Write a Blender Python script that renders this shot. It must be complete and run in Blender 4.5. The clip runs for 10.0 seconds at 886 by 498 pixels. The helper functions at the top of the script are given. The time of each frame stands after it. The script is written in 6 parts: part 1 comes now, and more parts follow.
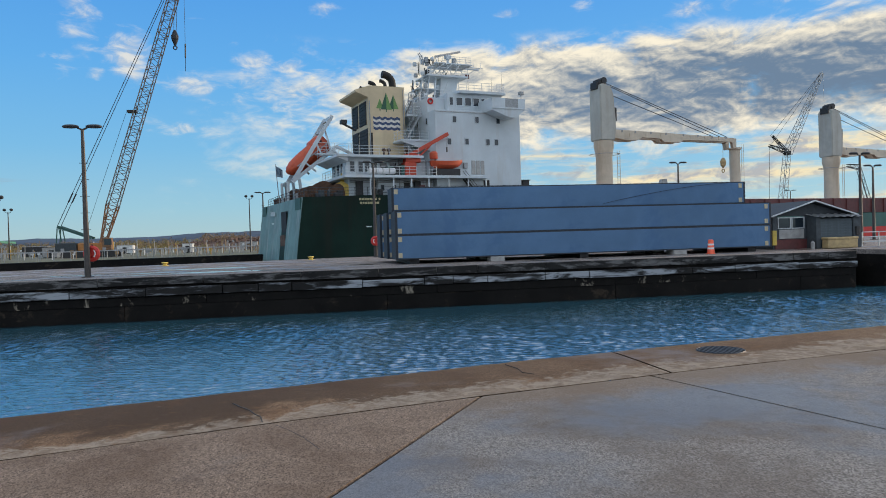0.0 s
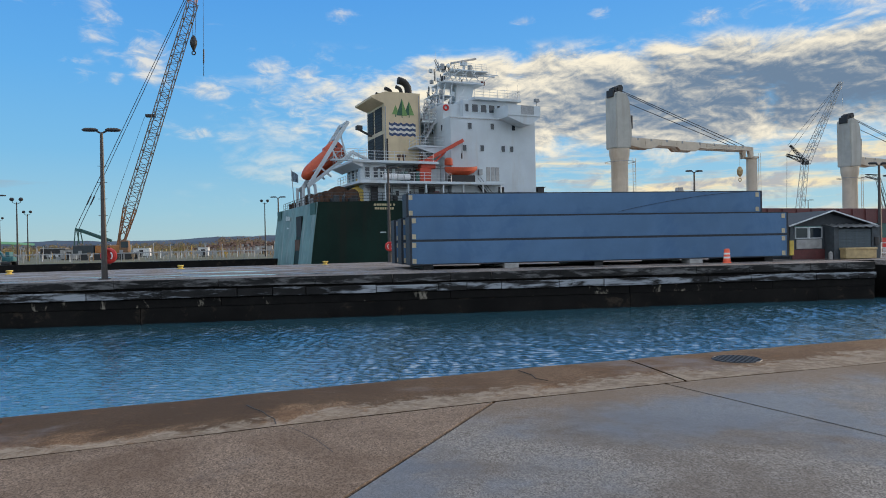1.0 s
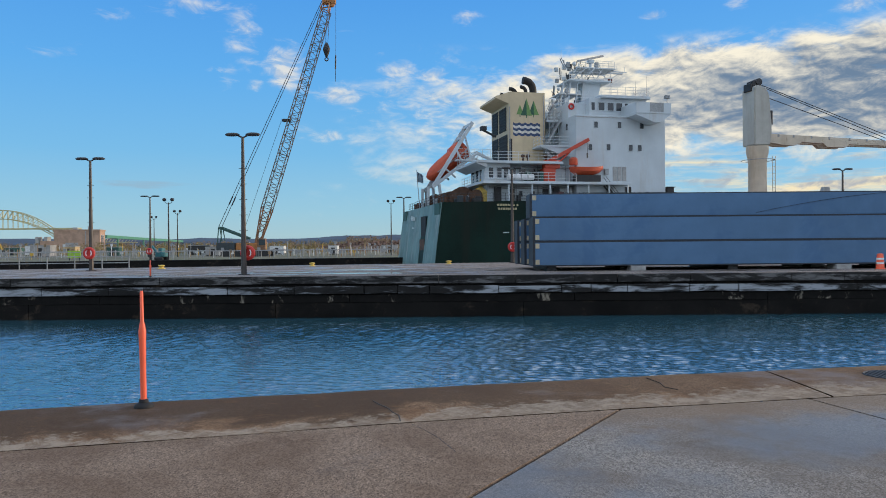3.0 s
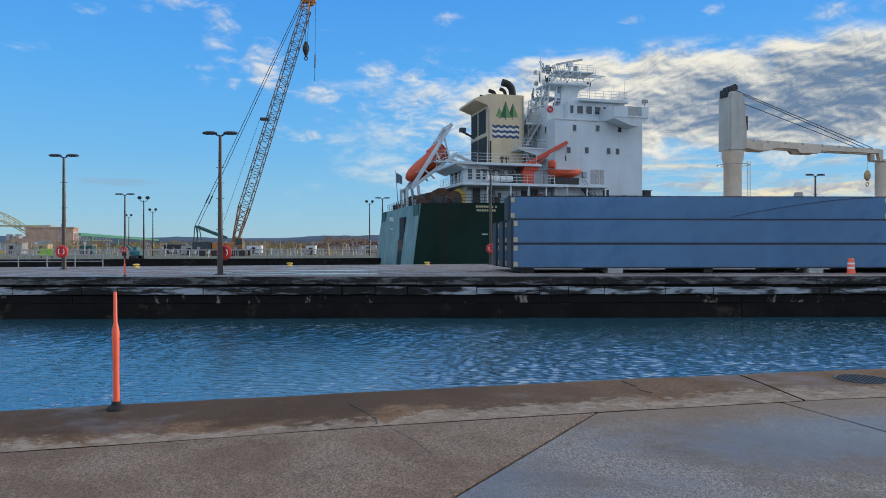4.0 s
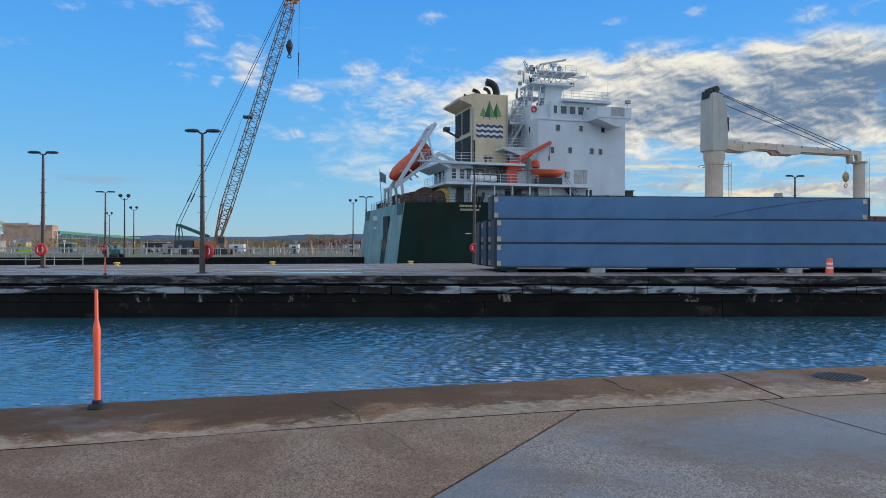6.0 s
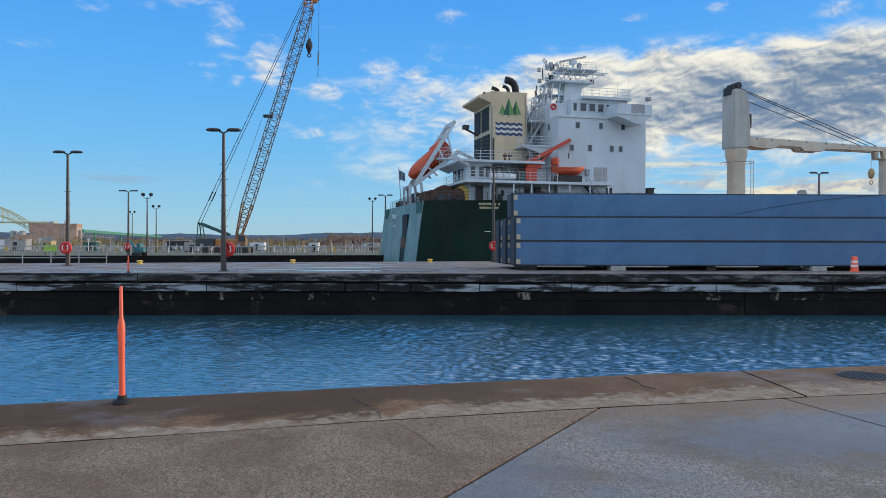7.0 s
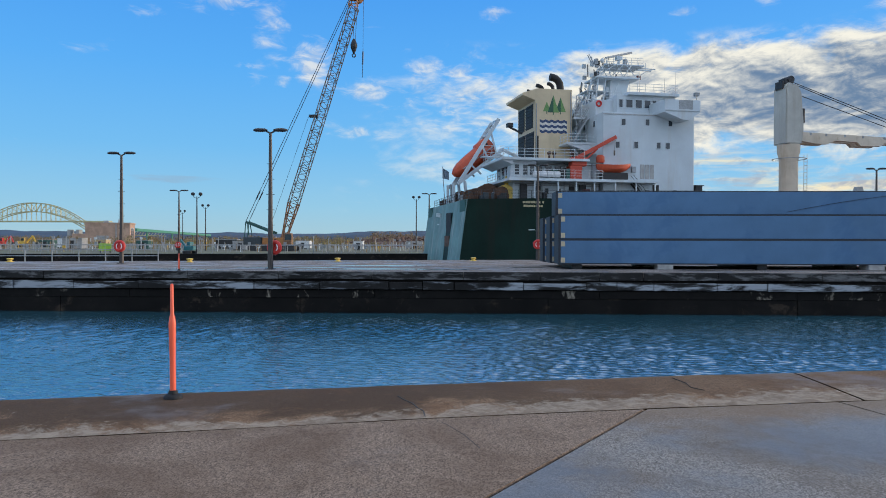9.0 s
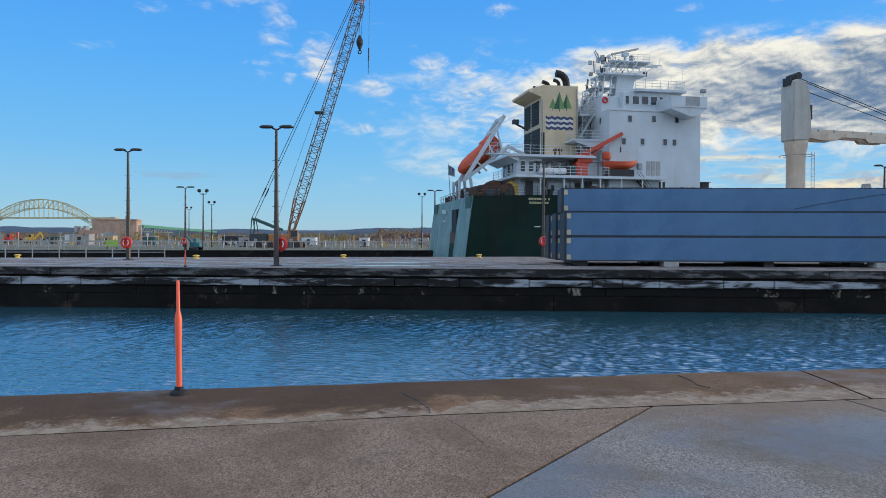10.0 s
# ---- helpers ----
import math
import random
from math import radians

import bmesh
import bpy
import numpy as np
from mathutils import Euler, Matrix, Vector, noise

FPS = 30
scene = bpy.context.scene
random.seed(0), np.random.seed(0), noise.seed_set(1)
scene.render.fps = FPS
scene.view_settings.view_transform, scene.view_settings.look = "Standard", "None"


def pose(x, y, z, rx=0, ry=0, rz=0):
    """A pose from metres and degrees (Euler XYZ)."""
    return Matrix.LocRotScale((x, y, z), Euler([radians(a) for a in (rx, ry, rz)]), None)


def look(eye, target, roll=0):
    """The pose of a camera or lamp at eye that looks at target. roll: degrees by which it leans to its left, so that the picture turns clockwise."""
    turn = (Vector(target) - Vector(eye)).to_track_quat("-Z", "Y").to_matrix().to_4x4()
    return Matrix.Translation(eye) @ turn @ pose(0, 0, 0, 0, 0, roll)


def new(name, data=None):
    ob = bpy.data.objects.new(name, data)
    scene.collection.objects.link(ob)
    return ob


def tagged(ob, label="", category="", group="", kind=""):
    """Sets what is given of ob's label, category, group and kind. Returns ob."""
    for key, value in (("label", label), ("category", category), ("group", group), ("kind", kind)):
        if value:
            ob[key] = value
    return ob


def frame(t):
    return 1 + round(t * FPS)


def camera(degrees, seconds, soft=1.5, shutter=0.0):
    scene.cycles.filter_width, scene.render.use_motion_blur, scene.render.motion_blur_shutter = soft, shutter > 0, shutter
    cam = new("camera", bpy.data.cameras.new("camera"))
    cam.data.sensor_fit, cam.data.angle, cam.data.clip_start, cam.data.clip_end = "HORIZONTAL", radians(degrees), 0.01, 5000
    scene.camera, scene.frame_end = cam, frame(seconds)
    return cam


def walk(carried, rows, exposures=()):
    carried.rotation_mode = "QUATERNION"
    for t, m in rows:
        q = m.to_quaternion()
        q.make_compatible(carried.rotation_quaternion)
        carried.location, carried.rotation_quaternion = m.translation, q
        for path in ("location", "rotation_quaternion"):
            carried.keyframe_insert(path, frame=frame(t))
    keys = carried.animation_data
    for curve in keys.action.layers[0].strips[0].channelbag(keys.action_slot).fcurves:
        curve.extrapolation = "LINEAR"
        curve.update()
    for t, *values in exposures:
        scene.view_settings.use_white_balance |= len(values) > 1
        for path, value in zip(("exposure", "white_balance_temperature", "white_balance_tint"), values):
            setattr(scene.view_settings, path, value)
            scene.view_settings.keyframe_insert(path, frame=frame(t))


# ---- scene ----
cam = camera(62.99, 10.0, soft=0.95)
# seconds, place, yaw, pitch, lean
PATH = [
    (0.0, 0.0200, -0.0100, 1.6000, -10.499, -0.931, 1.723),
    (0.5, 0.0094, -0.0182, 1.5931, -11.653, -0.517, 1.597),
    (1.0, 0.0095, -0.0089, 1.5819, -9.391, -0.399, 1.099),
    (1.5, 0.0009, -0.0190, 1.5863, -5.345, -0.345, 0.665),
    (2.0, -0.0086, 0.0059, 1.6027, -2.226, -0.339, 0.554),
    (2.5, 0.0000, 0.0000, 1.6000, -0.000, -0.314, 0.550),
    (2.7, -0.0030, 0.0091, 1.5918, 0.489, -0.288, 0.556),
    (4.0, -0.0043, 0.0202, 1.6136, -1.401, -0.176, -0.007),
    (4.5, 0.0003, 0.0139, 1.6113, -1.963, -0.212, -0.012),
    (5.0, -0.0062, 0.0036, 1.6113, -2.523, -0.212, -0.170),
    (5.5, -0.0050, 0.0008, 1.6102, -2.910, -0.218, -0.187),
    (7.0, -0.0147, -0.0137, 1.5965, -1.184, -0.380, -0.138),
    (7.5, -0.0220, -0.0122, 1.6008, -0.093, -0.502, -0.131),
    (8.0, -0.0171, -0.0067, 1.5994, 0.849, -0.483, -0.156),
    (8.5, -0.0194, -0.0055, 1.6012, 1.661, -0.495, -0.170),
    (9.0, -0.0182, -0.0026, 1.5967, 2.274, -0.513, -0.132),
    (9.5, -0.0201, -0.0048, 1.5953, 2.617, -0.639, -0.182),
    (10.0, -0.0154, 0.0005, 1.5984, 2.723, -0.772, -0.195),
]
walk(cam, [(t, pose(x, y, z, 90 + pitch, lean, yaw)) for t, x, y, z, yaw, pitch, lean in PATH],
     exposures=[(0.0, 0.1, 6650, 10), (2.7, 0.1, 6550, 10), (3.9, 0.04, 6050, 10), (5.6, 0.04, 6050, 10), (7.0, 0.11, 6050, 10), (10.0, 0.11, 6000, 10)])

# ---- node shorthand ----
def mth(nt, op, a, b=None, c=None):
    n = nt.nodes.new("ShaderNodeMath")
    n.operation = op
    for i, v in enumerate((a, b, c)):
        if v is None:
            continue
        if isinstance(v, (int, float)):
            n.inputs[i].default_value = v
        else:
            nt.links.new(v, n.inputs[i])
    return n.outputs[0]


def ramp01(nt, v, lo, hi):
    n = nt.nodes.new("ShaderNodeMapRange")
    n.interpolation_type = "SMOOTHSTEP"
    nt.links.new(v, n.inputs[0])
    n.inputs[1].default_value, n.inputs[2].default_value = lo, hi
    return n.outputs[0]


def mixc(nt, fac, a, b, mode="MIX"):
    n = nt.nodes.new("ShaderNodeMix")
    n.data_type, n.blend_type = "RGBA", mode
    for s, v in ((n.inputs[0], fac), (n.inputs[6], a), (n.inputs[7], b)):
        if isinstance(v, (int, float)):
            s.default_value = v
        elif isinstance(v, tuple):
            s.default_value = (*v, 1) if len(v) == 3 else v
        else:
            nt.links.new(v, s)
    return n.outputs[2]


def noise_tex(nt, vec, scale, detail=4.0, rough=0.55, distort=0.0):
    n = nt.nodes.new("ShaderNodeTexNoise")
    n.inputs["Scale"].default_value = scale
    n.inputs["Detail"].default_value = detail
    n.inputs["Roughness"].default_value = rough
    n.inputs["Distortion"].default_value = distort
    if vec is not None:
        nt.links.new(vec, n.inputs["Vector"])
    return n.outputs["Fac"]


def combine(nt, x, y, z):
    n = nt.nodes.new("ShaderNodeCombineXYZ")
    for i, v in enumerate((x, y, z)):
        if isinstance(v, (int, float)):
            n.inputs[i].default_value = v
        else:
            nt.links.new(v, n.inputs[i])
    return n.outputs[0]


# ---- sky, clouds and sun ----
SUN_AZ, SUN_EL = 74.0, 8.0     # degrees clockwise from the +y axis, and above the horizon
SKY_GAIN = 1.0
HIGH_CLOUD = (0.86, 0.97, 1.12)


def build_world():
    w = bpy.data.worlds.new("sky")
    scene.world = w
    w.use_nodes = True
    nt = w.node_tree
    nt.nodes.clear()
    out = nt.nodes.new("ShaderNodeOutputWorld")
    bg = nt.nodes.new("ShaderNodeBackground")
    nt.links.new(bg.outputs[0], out.inputs[0])
    sky = nt.nodes.new("ShaderNodeTexSky")
    sky.sky_type = "NISHITA"
    sky.sun_disc = False
    sky.sun_elevation, sky.sun_rotation = radians(SUN_EL), radians(SUN_AZ)
    sky.air_density, sky.dust_density, sky.ozone_density = 1.0, 0.6, 2.0
    tc = nt.nodes.new("ShaderNodeTexCoord")
    sep = nt.nodes.new("ShaderNodeSeparateXYZ")
    nt.links.new(tc.outputs["Generated"], sep.inputs[0])
    az = mth(nt, "MULTIPLY", mth(nt, "ARCTAN2", sep.outputs[0], sep.outputs[1]), 57.2958)
    el = mth(nt, "MULTIPLY", mth(nt, "ARCSINE", sep.outputs[2]), 57.2958)
    # clear air: the physical sky, leaned towards the deep blue of a rinsed morning
    grad = nt.nodes.new("ShaderNodeValToRGB")
    nt.links.new(mth(nt, "DIVIDE", el, 60.0), grad.inputs[0])
    e = grad.color_ramp.elements
    e[0].position, e[0].color = 0.0, (0.42, 0.61, 0.66, 1)
    e[1].position, e[1].color = 1.0, (0.03, 0.16, 0.55, 1)
    for p, c in ((0.045, (0.31, 0.59, 0.76)), (0.12, (0.185, 0.51, 0.84)), (0.22, (0.115, 0.43, 0.88)), (0.36, (0.065, 0.32, 0.84))):
        k = e.new(p)
        k.color = (*c, 1)
    phys = mixc(nt, 1.0, sky.outputs[0], (0.10, 0.10, 0.10), "MULTIPLY")
    clear = mixc(nt, 0.85, phys, grad.outputs[0])
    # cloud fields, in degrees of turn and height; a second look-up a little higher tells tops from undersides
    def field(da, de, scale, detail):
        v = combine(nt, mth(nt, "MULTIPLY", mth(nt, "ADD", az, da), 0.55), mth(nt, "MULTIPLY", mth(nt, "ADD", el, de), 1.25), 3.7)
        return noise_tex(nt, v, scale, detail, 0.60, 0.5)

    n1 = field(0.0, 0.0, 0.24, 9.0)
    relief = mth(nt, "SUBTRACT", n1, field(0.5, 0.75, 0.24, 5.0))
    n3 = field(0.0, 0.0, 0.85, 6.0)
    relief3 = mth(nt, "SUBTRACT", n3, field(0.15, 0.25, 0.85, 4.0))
    v2 = combine(nt, mth(nt, "MULTIPLY", az, 0.16), mth(nt, "MULTIPLY", el, 1.5), 9.1)
    n2 = noise_tex(nt, v2, 0.42, 7.0, 0.6, 0.2)
    east = ramp01(nt, az, -9.0, 20.0)
    top = mth(nt, "ADD", 12.6, mth(nt, "MULTIPLY", east, 1.9))
    above = ramp01(nt, mth(nt, "SUBTRACT", el, top), 1.6, -1.4)
    below = ramp01(nt, el, 5.2, 8.8)
    bank = mth(nt, "MULTIPLY", mth(nt, "MULTIPLY", above, below), mth(nt, "ADD", 0.28, mth(nt, "MULTIPLY", east, 0.72)))
    bank = mth(nt, "MULTIPLY", bank, ramp01(nt, az, -13.0, -3.0))
    d1 = mth(nt, "ADD", n1, mth(nt, "MULTIPLY", bank, 0.34))
    dense = ramp01(nt, mth(nt, "ADD", d1, mth(nt, "MULTIPLY", mth(nt, "SUBTRACT", n3, 0.5), 0.30)), 0.52, 0.80)
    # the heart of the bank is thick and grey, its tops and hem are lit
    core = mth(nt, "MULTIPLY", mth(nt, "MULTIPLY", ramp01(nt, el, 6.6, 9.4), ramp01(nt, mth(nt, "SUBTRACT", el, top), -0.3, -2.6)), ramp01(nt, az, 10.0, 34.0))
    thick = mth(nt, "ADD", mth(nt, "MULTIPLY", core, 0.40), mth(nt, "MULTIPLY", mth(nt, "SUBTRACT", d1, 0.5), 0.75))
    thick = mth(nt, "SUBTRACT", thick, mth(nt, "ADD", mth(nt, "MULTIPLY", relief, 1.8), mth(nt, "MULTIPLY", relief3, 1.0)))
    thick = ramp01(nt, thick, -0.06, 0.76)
    low = mth(nt, "MULTIPLY", ramp01(nt, el, 0.2, 1.6), ramp01(nt, el, 9.5, 6.0))
    low = mth(nt, "MULTIPLY", low, ramp01(nt, az, 3.0, 22.0))
    streak = mth(nt, "MULTIPLY", ramp01(nt, mth(nt, "ADD", n2, mth(nt, "MULTIPLY", mth(nt, "SUBTRACT", n3, 0.5), 0.25)), 0.43, 0.62), low)
    # single puffs: turn, height, half width, half height, weight
    puffs = ((-12.6, 13.4, 1.5, 1.7, 1.0), (-15.6, 15.6, 1.5, 2.6, 0.62), (-14.6, 12.2, 0.8, 0.7, 0.7), (-16.8, 13.1, 0.9, 1.0, 0.6),
             (-8.4, 11.7, 2.0, 1.0, 0.8), (-8.6, 8.6, 3.2, 0.55, 0.66), (-3.8, 13.6, 1.5, 0.9, 0.75), (-1.0, 13.2, 1.7, 0.5, 0.7), (15.9, 16.8, 1.0, 0.4, 0.7),
             (1.6, 17.5, 1.1, 0.7, 0.66), (29.8, 15.9, 2.2, 0.6, 0.7), (40.0, 16.2, 5.0, 1.3, 0.9), (-19.6, 17.6, 3.4, 0.8, 0.6), (-24.6, 16.6, 1.2, 0.7, 0.48),
             (-28.5, 13.2, 1.2, 0.8, 0.42), (-2.0, 11.0, 5.0, 1.4, 0.6), (3.0, 9.3, 7.0, 1.0, 0.66), (22.0, 17.2, 1.1, 0.5, 0.6))
    total = None
    for pa, pe, wa, we, wt in puffs:
        q = mth(nt, "ADD", mth(nt, "POWER", mth(nt, "ABSOLUTE", mth(nt, "DIVIDE", mth(nt, "SUBTRACT", az, pa), wa)), 2.0),
                mth(nt, "POWER", mth(nt, "ABSOLUTE", mth(nt, "DIVIDE", mth(nt, "SUBTRACT", el, pe), we)), 2.0))
        g = mth(nt, "MULTIPLY", mth(nt, "EXPONENT", mth(nt, "MULTIPLY", q, -0.8)), wt)
        total = g if total is None else mth(nt, "MAXIMUM", total, g)
    puff = ramp01(nt, mth(nt, "ADD", total, mth(nt, "MULTIPLY", mth(nt, "SUBTRACT", n3, 0.5), 1.6)), 0.27, 1.12)
    # faint grey dashes low over the western woods
    dash = mth(nt, "MULTIPLY", ramp01(nt, n2, 0.60, 0.70), mth(nt, "MULTIPLY", ramp01(nt, el, 2.5, 3.5), ramp01(nt, el, 6.0, 4.5)))
    dash = mth(nt, "MULTIPLY", dash, ramp01(nt, az, -4.0, -12.0))
    col = mixc(nt, mth(nt, "MULTIPLY", dash, 0.45), clear, (0.30, 0.38, 0.46))
    col = mixc(nt, mth(nt, "MULTIPLY", streak, 0.92), col, mixc(nt, ramp01(nt, n3, 0.42, 0.62), (0.92, 0.77, 0.48), (0.44, 0.44, 0.45)))
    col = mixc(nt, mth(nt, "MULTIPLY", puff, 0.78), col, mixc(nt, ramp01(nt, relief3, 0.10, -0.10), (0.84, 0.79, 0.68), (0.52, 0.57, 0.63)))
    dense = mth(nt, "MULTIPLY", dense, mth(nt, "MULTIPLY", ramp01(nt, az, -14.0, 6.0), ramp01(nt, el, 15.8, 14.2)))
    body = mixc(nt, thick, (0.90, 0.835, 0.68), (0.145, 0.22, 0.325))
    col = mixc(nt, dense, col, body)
    # high broken cloud overhead and to the south, out of the picture
    high = mth(nt, "MAXIMUM", ramp01(nt, el, 24.0, 42.0), mth(nt, "MULTIPLY", ramp01(nt, sep.outputs[1], 0.1, -0.35), ramp01(nt, el, -1.0, 3.0)))
    veil = ramp01(nt, noise_tex(nt, tc.outputs["Generated"], 2.2, 6.0, 0.6, 0.4), 0.34, 0.58)
    col = mixc(nt, mth(nt, "MULTIPLY", high, mth(nt, "ADD", 0.25, mth(nt, "MULTIPLY", veil, 0.75))), col, HIGH_CLOUD)
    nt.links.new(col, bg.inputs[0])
    bg.inputs[1].default_value = SKY_GAIN


build_world()
SUN = new("sun", bpy.data.lights.new("sun", "SUN"))
SUN.data.energy, SUN.data.angle, SUN.data.color = 2.8, radians(5.0), (1.0, 0.80, 0.58)
_a, _e = radians(SUN_AZ), radians(SUN_EL)
SUN.matrix_world = look((math.sin(_a) * math.cos(_e) * 100, math.cos(_a) * math.cos(_e) * 100, math.sin(_e) * 100), (0, 0, 0))
scene.view_settings.exposure = 0.0


# ---- materials ----
def mat(name, base, rough=0.6, metal=0.0, stretch=None, vary=0.18, scale=3.0, fine=40.0, bump=0.15, dirt=None, dirt_amount=0.0, dirt_scale=0.8, coords="Object", spread=0.0, streaks=False, spec=0.5, edge=(0.48, 0.68)):
    """A painted or mineral surface: a base colour, broad and fine variation, stains, relief."""
    m = bpy.data.materials.new(name)
    m.use_nodes = True
    nt = m.node_tree
    bs = nt.nodes["Principled BSDF"]
    tc = nt.nodes.new("ShaderNodeTexCoord")
    vec = tc.outputs[coords]
    broad = noise_tex(nt, vec, scale, 5.0, 0.6, 0.4)
    small = noise_tex(nt, vec, fine, 3.0, 0.6)
    col = mixc(nt, ramp01(nt, broad, 0.3, 0.7), tuple(c * (1 - vary) for c in base), tuple(min(1.0, c * (1 + vary)) for c in base))
    col = mixc(nt, mth(nt, "MULTIPLY", ramp01(nt, small, 0.35, 0.75), vary * 0.8), col, tuple(c * 0.6 for c in base))
    if spread:
        oi = nt.nodes.new("ShaderNodeObjectInfo")
        f = mth(nt, "ADD", 1.0 - spread, mth(nt, "MULTIPLY", oi.outputs["Random"], 2 * spread))
        col = mixc(nt, 1.0, col, combine(nt, f, f, f), "MULTIPLY")
    if dirt:
        dv = vec
        if streaks or stretch:
            mp = nt.nodes.new("ShaderNodeMapping")
            mp.inputs["Scale"].default_value = stretch or (1.0, 1.0, 0.12)
            nt.links.new(vec, mp.inputs[0])
            dv = mp.outputs[0]
        dn = noise_tex(nt, dv, dirt_scale, 7.0, 0.68, 0.3)
        col = mixc(nt, mth(nt, "MULTIPLY", ramp01(nt, dn, *edge), dirt_amount), col, dirt)
    nt.links.new(col, bs.inputs["Base Color"])
    rg = mth(nt, "ADD", rough - 0.08, mth(nt, "MULTIPLY", broad, 0.16))
    nt.links.new(rg, bs.inputs["Roughness"])
    bs.inputs["Metallic"].default_value = metal
    bs.inputs["Specular IOR Level"].default_value = spec
    if bump:
        b = nt.nodes.new("ShaderNodeBump")
        b.inputs["Strength"].default_value = bump
        b.inputs["Distance"].default_value = 0.02
        nt.links.new(mth(nt, "ADD", small, mth(nt, "MULTIPLY", broad, 0.7)), b.inputs["Height"])
        nt.links.new(b.outputs[0], bs.inputs["Normal"])
    return m


def pavement_mat(name, base, wet, stone=150.0, damp=0.5, scrape=False, drain=False, spreadout=0.16):
    """Exposed-aggregate concrete, damp, with wet patches that shine."""
    m = bpy.data.materials.new(name)
    m.use_nodes = True
    nt = m.node_tree
    bs = nt.nodes["Principled BSDF"]
    vec = nt.nodes.new("ShaderNodeTexCoord").outputs["Object"]
    vo = nt.nodes.new("ShaderNodeTexVoronoi")
    vo.inputs["Scale"].default_value = stone
    mv = nt.nodes.new("ShaderNodeMapping")
    mv.inputs["Scale"].default_value = (1.0, 0.6, 1.0)
    nt.links.new(vec, mv.inputs[0])
    nt.links.new(mv.outputs[0], vo.inputs["Vector"])
    sv = nt.nodes.new("ShaderNodeSeparateColor")
    nt.links.new(vo.outputs["Color"], sv.inputs[0])
    stones = mixc(nt, ramp01(nt, sv.outputs[0], 0.1, 0.9), tuple(c * 0.62 for c in base), tuple(min(1, c * 1.4) for c in base))
    stones = mixc(nt, mth(nt, "MULTIPLY", ramp01(nt, sv.outputs[1], 0.82, 0.92), 0.55), stones, tuple(min(1, c * 2.1) for c in base))
    grit = noise_tex(nt, mv.outputs[0], 105.0, 4.0, 0.8)
    stones = mixc(nt, mth(nt, "MULTIPLY", ramp01(nt, grit, 0.42, 0.70), 0.4), stones, tuple(min(1, c * 1.45) for c in base))
    stones = mixc(nt, mth(nt, "MULTIPLY", ramp01(nt, sv.outputs[2], 0.84, 0.92), 0.5), stones, tuple(c * 0.22 for c in base))
    stain = noise_tex(nt, vec, 0.55, 8.0, 0.62, 0.6)
    stones = mixc(nt, mth(nt, "MULTIPLY", ramp01(nt, stain, 0.44, 0.62), 0.6), stones, (base[0] * 0.60, base[1] * 0.52, base[2] * 0.46))
    blot = noise_tex(nt, vec, 1.9, 8.0, 0.74, 0.4)
    stones = mixc(nt, mth(nt, "MULTIPLY", ramp01(nt, blot, 0.52, 0.68), 0.45), stones, (base[0] * 0.45, base[1] * 0.38, base[2] * 0.33))
    if scrape:
        sp = nt.nodes.new("ShaderNodeSeparateXYZ")
        nt.links.new(vec, sp.inputs[0])
        off = mth(nt, "SUBTRACT", sp.outputs[1], mth(nt, "MINIMUM", mth(nt, "ADD", 6.60, mth(nt, "MULTIPLY", sp.outputs[0], 0.222)), mth(nt, "ADD", 6.67, mth(nt, "MULTIPLY", sp.outputs[0], 0.25))))
        fleck = noise_tex(nt, vec, 5.5, 9.0, 0.78, 0.6)
        lime = ramp01(nt, mth(nt, "ADD", mth(nt, "MULTIPLY", off, -0.55), mth(nt, "ADD", noise_tex(nt, vec, 1.3, 9.0, 0.76, 0.5), mth(nt, "ADD", mth(nt, "MULTIPLY", ramp01(nt, sp.outputs[0], -1.4, 1.2), 0.20), mth(nt, "MULTIPLY", mth(nt, "SUBTRACT", fleck, 0.5), 0.6)))), 0.33, 0.47)
        grime = ramp01(nt, mth(nt, "ADD", mth(nt, "MULTIPLY", off, 0.26), noise_tex(nt, vec, 0.8, 8.0, 0.7, 0.5)), 0.46, 0.66)
        stones = mixc(nt, mth(nt, "MULTIPLY", grime, mth(nt, "SUBTRACT", 0.85, mth(nt, "MULTIPLY", ramp01(nt, sp.outputs[0], -1.0, 4.0), 0.45))), stones, (0.062, 0.038, 0.023))
        stones = mixc(nt, mth(nt, "MULTIPLY", lime, 0.80), stones, mixc(nt, ramp01(nt, fleck, 0.4, 0.62), (0.20, 0.150, 0.108), (0.36, 0.29, 0.215)))
        rusty = ramp01(nt, noise_tex(nt, vec, 2.6, 8.0, 0.72, 0.5), 0.56, 0.70)
        stones = mixc(nt, mth(nt, "MULTIPLY", rusty, 0.45), stones, (0.20, 0.105, 0.045))
        scuff = ramp01(nt, fleck, 0.62, 0.70)
        stones = mixc(nt, mth(nt, "MULTIPLY", scuff, 0.45), stones, (0.38, 0.33, 0.27))
    pool = noise_tex(nt, vec, 0.36, 5.0, 0.5, 0.3)
    pool2 = noise_tex(nt, vec, 2.2, 6.0, 0.6, 0.2)
    wetf = ramp01(nt, mth(nt, "ADD", pool, mth(nt, "MULTIPLY", mth(nt, "SUBTRACT", pool2, 0.5), 0.35)), damp, damp + spreadout)
